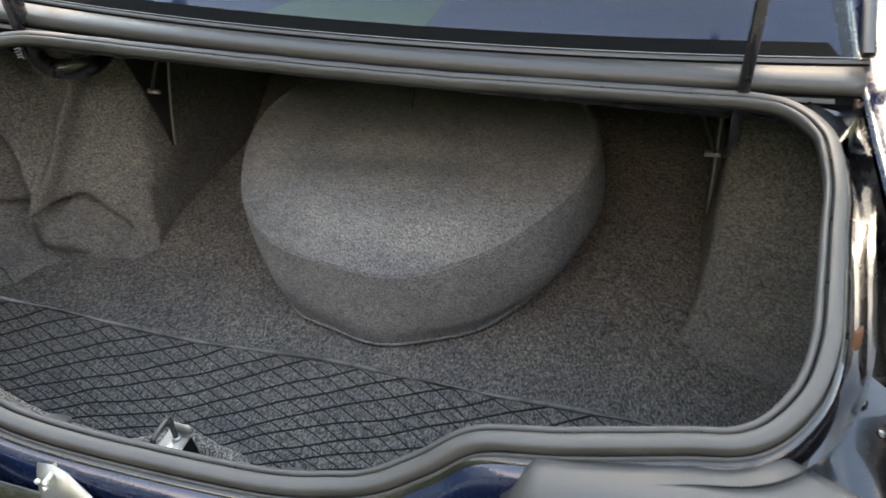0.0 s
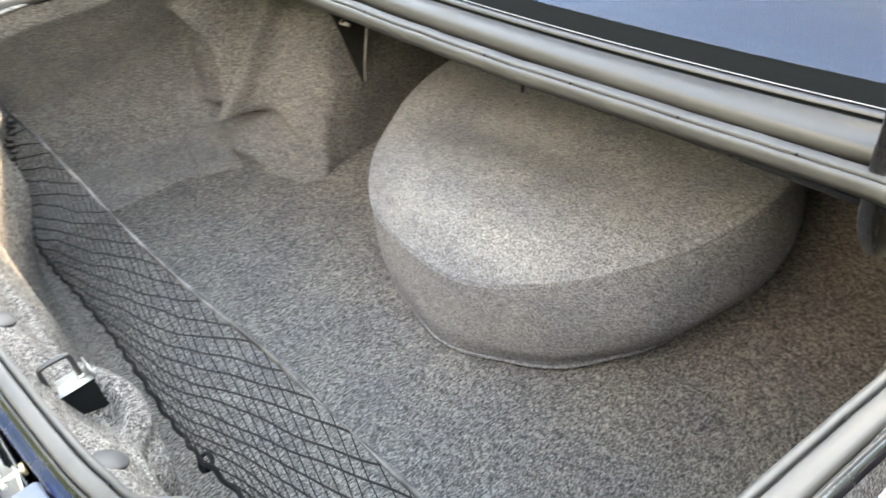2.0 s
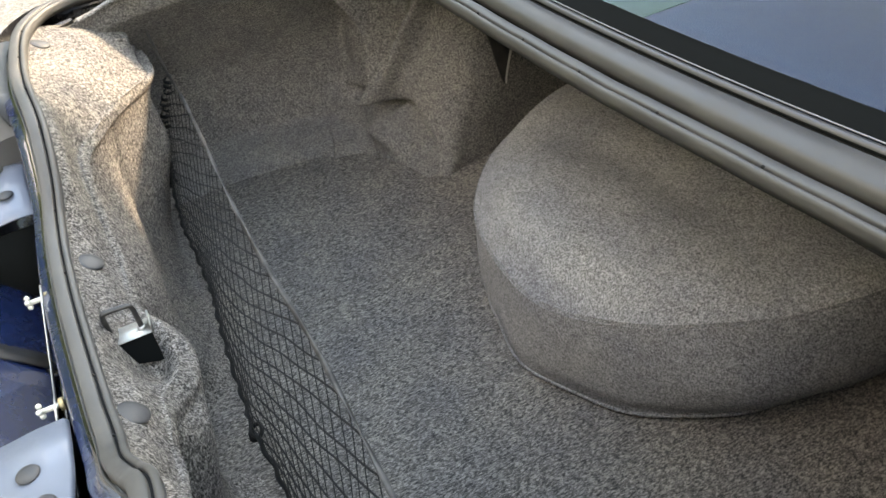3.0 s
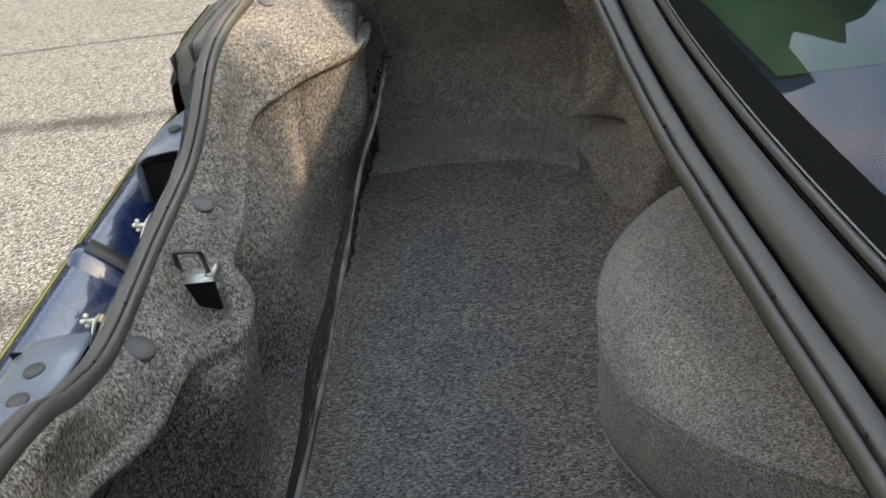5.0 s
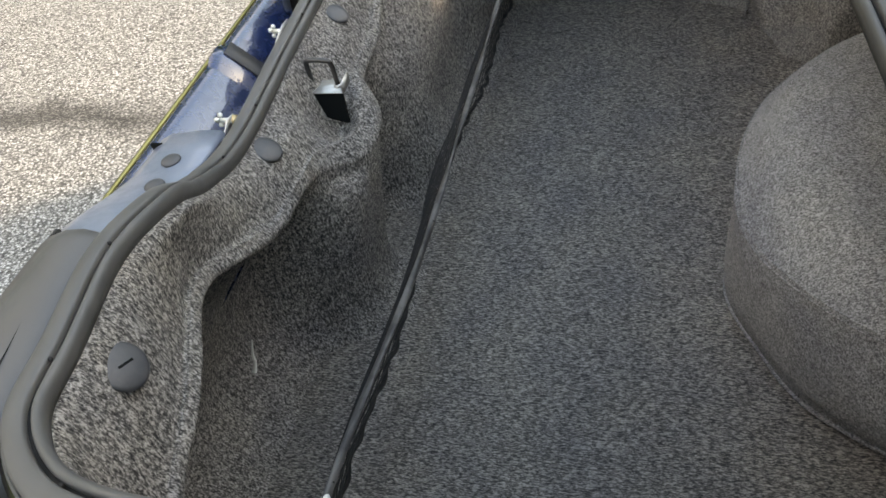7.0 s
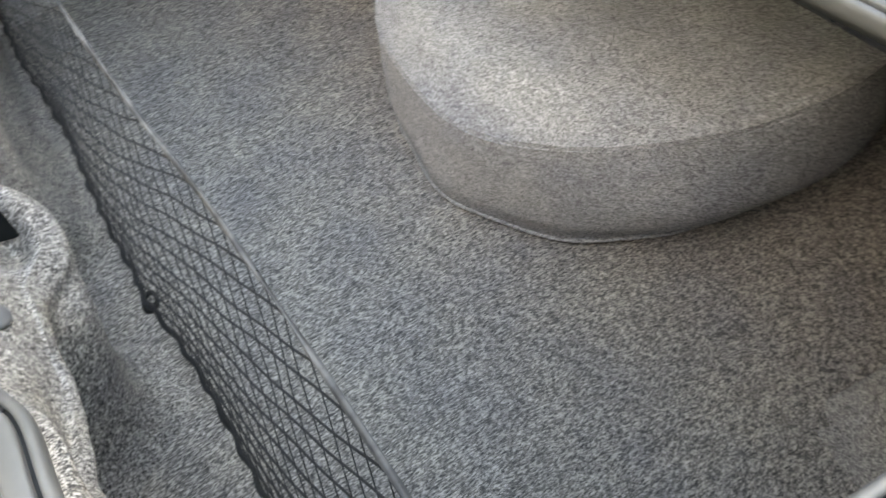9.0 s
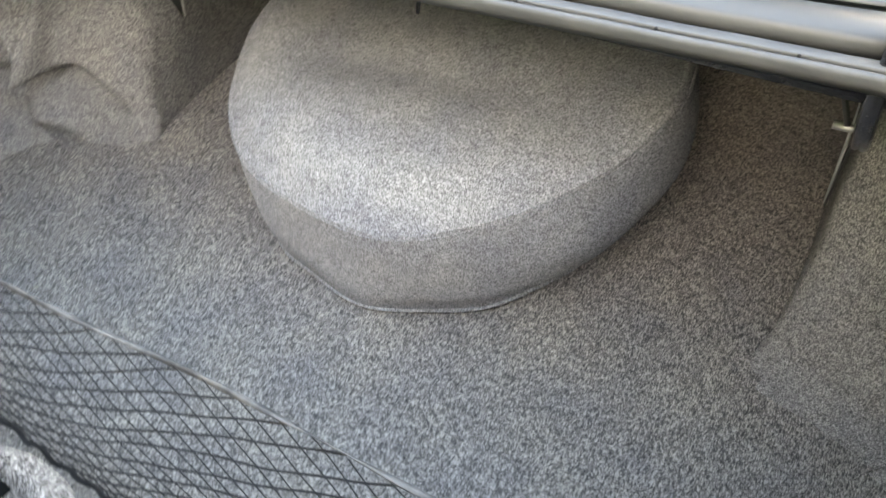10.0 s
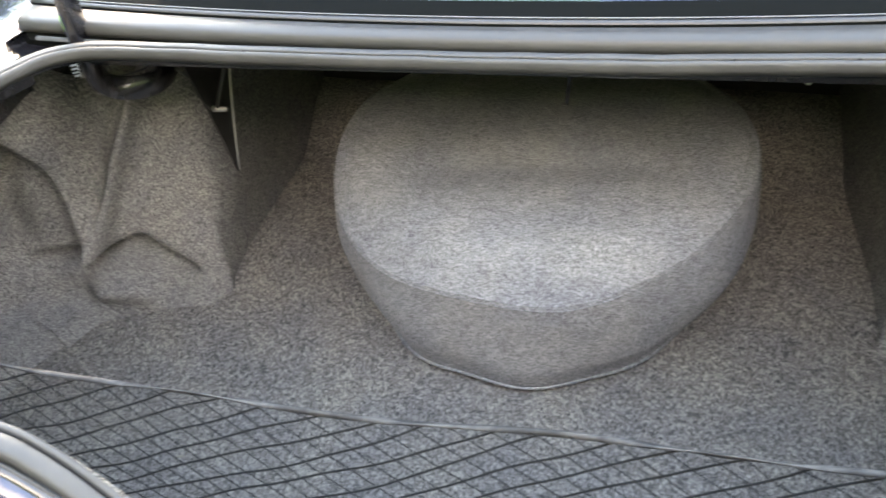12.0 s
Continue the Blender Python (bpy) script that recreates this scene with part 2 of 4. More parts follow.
def catmull(points, steps, closed=False):
    """A smooth line through the points."""
    n, out = len(points), []
    P = [Vector(p) for p in points]
    for i in range(n if closed else n - 1):
        a, b = (P[(i - 1) % n], P[(i + 2) % n]) if closed else (P[max(i - 1, 0)], P[min(i + 2, n - 1)])
        p, q = P[i], P[(i + 1) % n]
        for k in range(steps):
            t = k / steps
            out.append(0.5 * (2 * p + (q - a) * t + (2 * a - 5 * p + 4 * q - b) * t * t + (3 * p - a - 3 * q + b) * t ** 3))
    if not closed:
        out.append(P[-1])
    return out


def grid(rows, close_u=False, close_v=False, bm=None):
    """A sheet through rows of points of equal length."""
    bm = bm or bmesh.new()
    vs = [[bm.verts.new(p) for p in r] for r in rows]
    nu, nv = len(vs), len(vs[0])
    for i in range(nu if close_u else nu - 1):
        for j in range(nv if close_v else nv - 1):
            try:
                bm.faces.new((vs[i][j], vs[(i + 1) % nu][j], vs[(i + 1) % nu][(j + 1) % nv], vs[i][(j + 1) % nv]))
            except ValueError:
                pass
    return bm


def sweep(path, profile, closed=False, bm=None, lift=None):
    """A profile of (outward, up) carried along a path; outward lies level, square to the path and to its right-hand side."""
    rows, n = [], len(path)
    for i, p in enumerate(path):
        a, b = (path[i - 1], path[(i + 1) % n]) if closed else (path[max(i - 1, 0)], path[min(i + 1, n - 1)])
        d = (b - a)
        out = Vector((d.y, -d.x, 0)).normalized()
        up = out.cross(d.normalized()).normalized()
        up = up if up.z > 0 else -up
        rows.append([p + out * u + up * v for u, v in profile])
    return grid(rows, close_u=closed, close_v=True, bm=bm)


def tube(path, radius, sides=8, bm=None, closed=False, taper=None):
    """A round bar along a path."""
    rows, n, up0 = [], len(path), None
    for i, p in enumerate(path):
        p = Vector(p)
        a, b = (path[i - 1], path[(i + 1) % n]) if closed else (path[max(i - 1, 0)], path[min(i + 1, n - 1)])
        d = (Vector(b) - Vector(a)).normalized()
        if up0 is None:
            up0 = d.orthogonal().normalized()
        up0 = (up0 - d * up0.dot(d)).normalized()
        side = d.cross(up0)
        r = radius * (taper(i / max(n - 1, 1)) if taper else 1)
        rows.append([p + (up0 * math.cos(2 * math.pi * k / sides) + side * math.sin(2 * math.pi * k / sides)) * r for k in range(sides)])
    bm = grid(rows, close_u=closed, close_v=True, bm=bm)
    return bm


def block(x0, y0, z0, x1, y1, z1, bevel=0.0, bm=None):
    b = bmesh.new()
    bmesh.ops.create_cube(b, size=1, matrix=Matrix.Translation(((x0 + x1) / 2, (y0 + y1) / 2, (z0 + z1) / 2)) @ Matrix.Diagonal((x1 - x0, y1 - y0, z1 - z0, 1)))
    if bevel:
        bmesh.ops.bevel(b, geom=b.edges[:], offset=bevel, segments=2, affect="EDGES")
    if bm is None:
        return b
    me = bpy.data.meshes.new("t")
    b.to_mesh(me)
    b.free()
    bm.from_mesh(me)
    bpy.data.meshes.remove(me)
    return bm


def smooth(a, b, x):
    t = min(max((x - a) / (b - a), 0), 1)
    return t * t * (3 - 2 * t)


def thing(name, label, category, group="", kind="", at=(0, 0, 0)):
    """An empty that holds the parts of one thing, at its base."""
    ob = new(name)
    ob.location = at
    ob.empty_display_size = 0.05
    return tagged(ob, label, category, group, kind)


def under(parent, ob):
    """Hang a part under its thing and keep it where it is."""
    ob.parent = parent
    ob.matrix_parent_inverse = Matrix.Translation(parent.location).inverted() if parent.type == "EMPTY" else Matrix.Identity(4)
    return ob


def solid(rows, thickness, close_u=False, close_v=False):
    """A sheet with thickness: its back lies that far along minus z or against the sheet's normals."""
    bm = grid(rows, close_u, close_v)
    bmesh.ops.recalc_face_normals(bm, faces=bm.faces)
    bmesh.ops.solidify(bm, geom=bm.faces[:], thickness=thickness)
    return bm


def structure(ob, label, category):
    return tagged(ob, label, category, kind="structure")


# ---- the opening of the boot ----
RIGHT_HALF = [(0, -.051, .779), (.14, -.043, .7745), (.205, -.036, .783), (.25, -.031, .7985), (.295, -.017, .824), (.342, -.003, .855),
              (.419, .001, .873), (.509, .021, .879), (.562, .034, .883), (.598, .075, .891), (.615, .127, .904), (.623, .20, .913),
              (.634, .299, .910), (.643, .376, .909), (.642, .436, .914), (.635, .472, .92), (.612, .507, .924), (.582, .524, .925), (.52, .528, .925), (.35, .518, .925),
              (.15, .508, .924), (0, .506, .924)]
LEFT_HALF = [(-.11, -.053, .785), (-.17, -.049, .797), (-.215, -.038, .830), (-.255, -.031, .862), (-.30, -.029, .884), (-.40, -.036, .893), (-.51, -.036, .894), (-.60, -.028, .895),
             (-.66, -.010, .896), (-.70, .018, .897), (-.722, .06, .898), (-.723, .11, .899), (-.70, .22, .903), (-.665, .34, .908), (-.645, .41, .913), (-.622, .457, .919),
             (-.588, .497, .924), (-.52, .515, .925), (-.35, .509, .925), (-.15, .507, .924)]
OPENING = [Vector(p) for p in RIGHT_HALF + LEFT_HALF[::-1]]
LOOP = catmull(OPENING, 8, True)
NL = len(LOOP)
REAR = sorted([p for p in LOOP if p.y < .14], key=lambda p: p.x)


def seal_at(x):
    """Depth and height of the rear edge of the opening at x."""
    for a, b in zip(REAR, REAR[1:]):
        if a.x <= x <= b.x:
            t = (x - a.x) / max(b.x - a.x, 1e-6)
            return a.y + (b.y - a.y) * t, a.z + (b.z - a.z) * t
    e = REAR[0] if x < 0 else REAR[-1]
    return e.y, e.z


# ---- ground ----
structure(part("ground", grid([[Vector((x, y, 0)) for x in (-600, -20, -4, 4, 20, 600)] for y in (-600, -20, -4, 4, 20, 600)]), ASPHALT),
          "pale sunlit chip-seal asphalt with dark tar streaks", "ground")

# added trees, out of view; their heights cut low sky and darken reflections
rows = []
for i in range(240):
    a = 2 * math.pi * i / 240
    rows.append([])
    for k in range(14):
        h = k / 13
        top = 7 + 9 * smooth(.3, .9, -math.cos(a)) * (1 - smooth(.3, .6, math.sin(a))) + 7 * smooth(.2, .8, -math.sin(a)) + 9 * smooth(.0, .25, math.cos(a)) * smooth(.2, .6, math.sin(a)) + 2.5 * noise.noise(Vector((math.cos(a) * 9, math.sin(a) * 9, 2))) + 1.5 * noise.noise(Vector((math.cos(a) * 30, math.sin(a) * 30, 5)))
        r = 23 + 2.0 * noise.noise(Vector((math.cos(a) * 22, math.sin(a) * 22, h * 5))) - 2.2 * math.sin(math.pi * min(h * 1.1, 1))
        rows[-1].append(Vector((r * math.cos(a), r * math.sin(a), top * h - .05)))
structure(part("backdrop", grid(rows, close_u=True), FOLIAGE), "unseen ring of dark green trees added to block low sky", "trees")

# ---- carpet floor and lining ----
FLOOR, RISE = 0.40, 0.10
rows = []
for j in range(75):
    y = -.17 + 1.53 * j / 74
    row = []
    for i in range(111):
        x = -1.0 + 2.0 * i / 110
        z = FLOOR + .004 * noise.noise(Vector((x * 5, y * 5, 0))) + .0015 * noise.noise(Vector((x * 23, y * 23, 4)))
        z += RISE * smooth(1.02, 1.30, y) ** 1.4                              # turns up towards the seat back
        row.append(Vector((x, y, z)))
    rows.append(row)
structure(part("floor_carpet", grid(rows), FLOOR_FELT), "grey heathered felt carpet, slightly worn and soiled", "carpet")


def rear_lining(x, u):
    """The lining of the sill: from the seal over the lit ledge and down to the floor."""
    ys, zs = seal_at(min(max(x, -.66), .60))
    ax = abs(x)
    over = max(x - .60, -x - .66, 0)
    ys, zs = ys + .9 * over, zs - .5 * over
    lamp, shoulder = (smooth(.19, .40, x), smooth(.33, .50, x)) if x > 0 else (1.15 * smooth(.13, .32, -x), smooth(.33, .50, -x))
    tower = math.exp(-((x - .022 - .022 * smooth(.3, .9, u)) / (.078 + .02 * smooth(.3, .9, u))) ** 4)                 # buttress below the latch
    notch, far = math.exp(-((x - .008) / .060) ** 4), smooth(.44, .66, ax)
    flap = .05 * smooth(.46, .64, -x)
    yl = -.005 + .026 * notch + .056 * shoulder + .003 * math.sin(9 * x + 1) + .03 * far + flap
    zl = .706 + .074 * lamp - .004 * notch - .02 * far
    low = .05 * far + flap * .7
    lean = smooth(.07, .24, -x)                                     # leans in towards the floor here
    hollow = smooth(.11, .17, x) * (1 - smooth(.46, .56, x))          # deep recess beside the buttress
    pts = [(ys + .003, zs - .012), (ys + .010, zs - .019), ((ys + yl) / 2 + .003, (zs + zl) / 2 + .001 - .042 * notch), (yl - .006, zl + .004), (yl, zl),
           (yl + .004 + .010 * tower, zl - .016 - .010 * tower), (yl - .012 + .026 * tower - .020 * hollow, zl - .042), (-.042 + .074 * tower + .02 * lamp + low + .042 * lean - .052 * hollow, .62),
           (-.074 + .086 * tower + low * (1 - .4 * lean) + .098 * lean - .045 * hollow, .50), (-.09 + .105 * tower + low * (1 - .8 * lean) + .140 * lean, FLOOR + .03), (-.06 + .125 * tower + low * (1 - .8 * lean) + .135 * lean, FLOOR - .004)]
    dent = .030 * smooth(.000, .014, x) * (1 - smooth(.03, .12, x))
    pts = [(y, z - dent * math.exp(-((y + .008) / .045) ** 2)) if z > .66 and k > 1 else (y, z) for k, (y, z) in enumerate(pts)]
    f = u * (len(pts) - 1)
    i = min(int(f), len(pts) - 2)
    t = f - i
    a, p, q, b = [Vector(pts[min(max(k, 0), len(pts) - 1)]) for k in (i - 1, i, i + 1, i + 2)]
    v = 0.5 * (2 * p + (q - a) * t + (2 * a - 5 * p + 4 * q - b) * t * t + (3 * p - a - 3 * q + b) * t ** 3)
    w = noise.noise(Vector((x * 9, u * 5, 1))) * .005 * math.sin(math.pi * u) + noise.noise(Vector((x * 26, u * 12, 7))) * .003 * math.sin(math.pi * u)
    # rumpled flap beside the far corner
    w += (.010 * math.sin(9 * u + 1) + .007 * math.sin(23 * u + 14 * x) + .006 * math.sin(47 * u - 30 * x)) * smooth(.50, .68, -x) * math.sin(math.pi * u)
    w += .010 * math.sin(10 * u) * smooth(.60, .72, x) * math.sin(math.pi * u)
    return Vector((x, v.x + w, v.y + w * .4))


wall_rear = structure(part("wall_rear", grid([[rear_lining(-.775 + 1.50 * i / 150, k / 56) for k in range(57)] for i in range(151)]), FELT),
          "moulded grey felt lining over the boot sill, sunlit along its ledge", "boot lining")
# rumpled loose edge of the lining in the far corner
edge = catmull([Vector(p) for p in ((-.705, .118, .815), (-.690, .108, .765), (-.668, .088, .712), (-.682, .092, .655), (-.672, .070, .590), (-.690, .060, .530), (-.680, .030, .460), (-.690, -.01, .41))], 8)
rows = []
for i, p in enumerate(edge):
    v = i / (len(edge) - 1)
    rows.append([])
    for k in range(9):
        u = k / 8
        q = p + Vector((.020, -.062, .012)) * u
        lump = .010 * noise.noise(Vector((v * 9, u * 3, 2))) + .005 * noise.noise(Vector((v * 26, u * 7, 6)))
        rows[-1].append(q + Vector((.6, .8, .2)) * lump * (1 - .6 * u))
part("flap", solid(rows, .005), FELT, wall_rear)


def side_wall(s, q, u):
    """One side lining, s = -1 or 1: q runs from the rear corner forwards, u from the floor up."""
    base = [(.77, -.04), (.87, .02), (.905, .14), (.905, .30), (.885, .43), (.80, .535), (.68, .585), (.552, .630), (.560, .70), (.572, .85), (.572, 1.05), (.572, 1.34)]
    rim = [(.60, .05), (.628, .10), (.645, .16), (.655, .30), (.665, .43), (.70, .56), (.69, .66), (.62, .74), (.565, .79), (.565, .90), (.565, 1.08), (.565, 1.34)]
    if s < 0:
        rim[:5] = [(.68, .02), (.705, .07), (.712, .13), (.69, .27), (.672, .41)]
    belly = [.04, .06, .08, .085, .09, .06, .015, .0, .0, .0, .0, .0]
    f = q * (len(base) - 1)
    i = min(int(f), len(base) - 2)
    t = f - i

    def at(line):
        a, p, r, b = [Vector((*v, 0)) for v in (line[max(i - 1, 0)], line[i], line[i + 1], line[min(i + 2, len(line) - 1)])]
        return 0.5 * (2 * p + (r - a) * t + (2 * a - 5 * p + 4 * r - b) * t * t + (3 * p - a - 3 * r + b) * t ** 3)
    b, r = at(base), at(rim)
    swell = belly[i] + (belly[i + 1] - belly[i]) * t
    g = u ** 0.9
    p = b.lerp(r, g)
    p.x += swell * math.sin(math.pi * min(u * 1.1, 1))
    z = FLOOR - .004 + (.868 + (.012 * (1 - smooth(.25, .40, q)) if s > 0 else 0) + .03 * smooth(.05, .3, q) - .08 * smooth(.40, .52, q) - FLOOR) * u
    cove = .05 * (1 - smooth(0, .12, u)) * (1 if q < .62 else .4)          # rounded foot
    p.x -= cove * (1 if q < .5 else .3) + .048 * (1 - smooth(.05, .135, u)) * (1 - smooth(.38, .48, q))
    p.y -= cove * (.0 if q < .4 else .5)
    p += Vector((noise.noise(Vector((q * 7, u * 4, 3 + s))), noise.noise(Vector((q * 7, u * 4, 9 + s))), 0)) * .010 * math.sin(math.pi * u)
    out = Vector((s * p.x, p.y, z))
    # folds of the lining over the wheel arch: two creases that meet in a point
    if s < 0:
        def crease(x0, z0, x1, z1, width, depth):
            ax, az, bx, bz = out.x - x0, out.z - z0, x1 - x0, z1 - z0
            h = min(max((ax * bx + az * bz) / (bx * bx + bz * bz), 0), 1)
            return depth * math.exp(-((ax - bx * h) ** 2 + (az - bz * h) ** 2) / width ** 2)
        win = smooth(.33, .43, q) * (1 - smooth(.64, .74, q))
        if win > 0:
            d = .042 * crease(-.738, .530, -.761, 1.0, .013, 1) + .042 * crease(-.731, .530, -.606, .86, .012, 1)
            d -= .032 * crease(-.722, .630, -.690, 1.0, .022, 1)
            d -= .040 * crease(-.82, .516, -.735, .503, .013, 1) + .030 * crease(-.735, .503, -.685, .500, .014, 1) + .044 * crease(-.685, .500, -.615, .437, .018, 1)
            d += .046 * crease(-.735, .452, -.665, .442, .028, 1)
            out.y -= d * win
            out.x += d * .15 * win
        # deep fold where the side turns into the arch
        fold = .034 * math.exp(-((q - .432) / .020) ** 2) * smooth(.20, .38, u)
        out += Vector((-.6, .8, 0)) * fold
    else:
        if .36 < q < .72:
            out.y += .012 * math.exp(-((out.z - .52) / .05) ** 2) * math.sin(out.x * 30)
    return out


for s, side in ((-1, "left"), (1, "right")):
    structure(part("wall_" + side, grid([[side_wall(s, i / 240, k / 90) for k in range(91)] for i in range(241)]), LIT_SIDE_FELT),
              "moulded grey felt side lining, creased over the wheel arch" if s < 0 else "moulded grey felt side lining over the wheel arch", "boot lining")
    if s < 0:
        under_wall = bpy.data.objects["wall_left"]
        part("edge_binding", tube([side_wall(s, .06 + .34 * i / 50, 1.0) + Vector((.002, 0, .001)) for i in range(51)], .0042, 8), COVER_FELT, under_wall, "pale cut edge")
    # black metal above the arch; its black also stands for the shadow there
    rows = []
    for i in range(60):
        q = .38 + .62 * i / 59
        top = side_wall(s, q, 1.0)
        rows.append([top + Vector((s * .012, .01, -.06)), top + Vector((s * .006, .006, -.01)), top + Vector((-s * .004, .012, .03)), Vector((top.x - s * .02, top.y + .02, .89))])
    structure(part("wall_upper_" + side, grid(rows), BLACK_PAINT), "black painted metal above the side lining, black also for the shadow", "inner body panel")
structure(part("wall_front", solid([[Vector((x, 1.285 + .01 * math.sin(7 * x) + .08 * (z - .4), z)) for x in [-.66 + .066 * i for i in range(21)]] for z in (.38, .5, .6, .7, .8, .9)], .006), DEEP_SHADE),
          "panel behind the seat back, coloured black for the deep shade there", "boot lining")
shelf = thing("parcel_shelf", "black painted steel shelf under the rear window", "parcel shelf", kind="structure", at=(0, .8, .88))
under(shelf, part("shelf_panel", block(-.95, .545, .886, .95, 1.38, .906, .004), BLACK_PAINT))
for x in (-.36, -.12, .13, .37):
    under(shelf, part("rib", block(x - .016, .58, .868, x + .016, 1.06, .888, .004), BLACK_PAINT))

under(shelf, part("hanging_rod", tube([Vector((.063, .646, .875)), Vector((.063, .645, .85)), Vector((.062, .643, .82)), Vector((.060, .640, .80))], .0042, 8, taper=lambda t: 1 - .4 * t), BLACK_PAINT, None, "short black rod"))
clip = catmull([Vector((.352, .60, .88)), Vector((.351, .598, .868)), Vector((.346, .594, .862)), Vector((.342, .594, .866))], 5)
under(shelf, part("wire_clip", tube(clip, .0014, 5), WHITE_PLASTIC, None, "bright bent wire clip"))

for line in ([(-.665, .675, .800), (-.63, .68, .806), (-.606, .68, .813), (-.563, .68, .826), (-.528, .685, .800)], [(-.655, .68, .780), (-.617, .68, .763), (-.590, .685, .782), (-.575, .69, .80)]):
    under(shelf, part("cable", tube(catmull([Vector(p) for p in line], 6), .0016, 6), PIN_PLASTIC, None, "thin grey cable"))
coil = [Vector((-.600 + .0045 * math.cos(1.1 * k), .540 + .0045 * math.sin(1.1 * k), .870 + .0009 * k)) for k in range(26)]
under(shelf, part("spring", tube(coil, .0012, 5), STEEL, None, "small bright coil spring"))

# ---- body round the opening ----
body = thing("car_body", "glossy dark blue saloon body with its boot open", "car", at=(0, 0, .3))


def strip(path, profile, closed=False):
    """An open profile of (outward, up) along a path."""
    rows, n = [], len(path)
    for i, p in enumerate(path):
        a, b = (path[i - 1], path[(i + 1) % n]) if closed else (path[max(i - 1, 0)], path[min(i + 1, n - 1)])
        d = b - a
        out = Vector((d.y, -d.x, 0)).normalized()
        rows.append([p + out * u + Vector((0, 0, v)) for u, v in profile])
    return grid(rows, close_u=closed)


def strip_loop(profile):
    return strip(LOOP, profile, True)


# flange under the seal and its inner return, all round
under(body, part("opening_flange", strip(LOOP, [(.007, -.020), (.004, -.012), (.026, -.010), (.0285, -.018)], True), BLACK_PAINT, None, "black painted flange"))
# water channels and quarter panels beside the opening
side_path = {1: [p for p in LOOP[8 * 6 - 2:8 * 16 + 5]]}
side_path[-1] = [p for p in LOOP[8 * 26 - 4:8 * 36 + 3]]
for s in (1, -1):
    ring = side_path[s]
    under(body, part("water_channel", strip(ring, [(.0265, -.011), (.0285, -.030), (.033, -.041), (.042, -.043), (.0465, -.030), (.0475, -.006)]), BLACK_PAINT, None, "black painted water channel", smooth=False))
    rows = []
    for k in range(90):
        y0 = .03 if s > 0 else .44
        y = y0 + (4.15 - y0) * (k / 89) ** 1.5
        h = .872 + .048 * smooth(-.05, .55, y) + (.018 * (1 - smooth(.25, .50, y)) if s > 0 else 0) + .30 * smooth(.62, 1.8, y) - .36 * smooth(2.3, 3.2, y)
        pull = .10 * smooth(.75, 1.8, y)
        rear = .05 * (1 - smooth(-.12, .16, y))
        line = [(.688 - rear * .3, h - .045), (.690 - rear * .3, h - .002), (.693 - rear * .3, h + .001), (.699 - rear * .3, h + .0005), (.7005 - rear * .3, h - .004), (.703 - rear * .3, h - .004),
                (.705 - rear * .3, h + .002), (.75 - rear, h + .002), (.83 - rear, h - .012), (.90 - rear, h - .06), (.95 - rear, h - .14), (.975 - rear, h - .27), (.985 - rear, .45), (.97 - rear, .25)]
        rows.append([Vector((s * (x - pull), y, z)) for x, z in line])
    under(body, part("channel_wall", grid([r[:2] for r in rows]), BLACK_PAINT, None, "black painted channel wall", smooth=False))
    under(body, part("quarter_panel", grid([r[2:] for r in rows]), PAINT, None, "glossy dark blue quarter panel"))
    # folded corner plate between channel and lamp
    rows = [[Vector((s * .588, .040, .850)), Vector((s * .612, .072, .850)), Vector((s * .637, .105, .850)), Vector((s * .662, .150, .848))],
            [Vector((s * .594, .030, .842)), Vector((s * .630, .066, .832)), Vector((s * .655, .095, .836)), Vector((s * .684, .120, .852))],
            [Vector((s * .602, .010, .826)), Vector((s * .640, .044, .818)), Vector((s * .668, .068, .824)), Vector((s * .686, .075, .850))],
            [Vector((s * .612, -.05, .79)), Vector((s * .655, -.03, .77)), Vector((s * .68, .0, .79)), Vector((s * .686, .01, .84))]]
    shift = Vector((-.085, -.03, .018)) if s < 0 else Vector((-.004, 0, .018))
    rows = [[p + shift for p in r] for r in rows]
    under(body, part("corner_plate", grid(rows), BLACK_PAINT, None, "folded black painted corner plate"))
    front_end = ring[-8 * 2:] if s > 0 else ring[:8 * 3]
    under(body, part("corner_panel", strip(front_end, [(.024, -.014), (.045, -.020), (.075, -.018), (.11, -.012)]), BLACK_PAINT, None, "dirty black panel in the corner of the opening"))
    for x, y in ((.664, .104), (.676, .072)):
        bm = bmesh.new()
        bmesh.ops.create_uvsphere(bm, u_segments=10, v_segments=6, radius=.005, matrix=Matrix.Translation(Vector((s * x, y, .847)) + shift) @ Matrix.Diagonal((1, 1, .5, 1)))
        under(body, part("weld_stud", bm, BLACK_PAINT))


def across(profile, half=.72, bow=.14, n=48):
    """A profile of (y, z) carried across the car, bowed so that its middle lies rearmost."""
    xs = [-half + 2 * half * i / n for i in range(n + 1)]
    return [[Vector((x, y + bow * x * x, z)) for y, z in profile] for x in xs]


def splayed(profile, half, n=48):
    """Like across, with a bow of its own for every line of the profile: (y, z, bow)."""
    return [[Vector((x, y + b * x * x, z)) for y, z, b in profile] for x in [-half + 2 * half * i / n for i in range(n + 1)]]


under(body, part("gutter", grid(splayed([(.528, .913, .08), (.530, .900, .08), (.5325, .900, .087), (.533, .922, .087), (.534, .934, .087)], .685)), BLACK, None, "black gutter below the window"))
under(body, part("seam_sealer", grid(splayed([(.5225, .9165, .08), (.5240, .9200, .08), (.5285, .9200, .083), (.5292, .9140, .083)], .66)), SEALER, None, "rough grey seam sealer"))
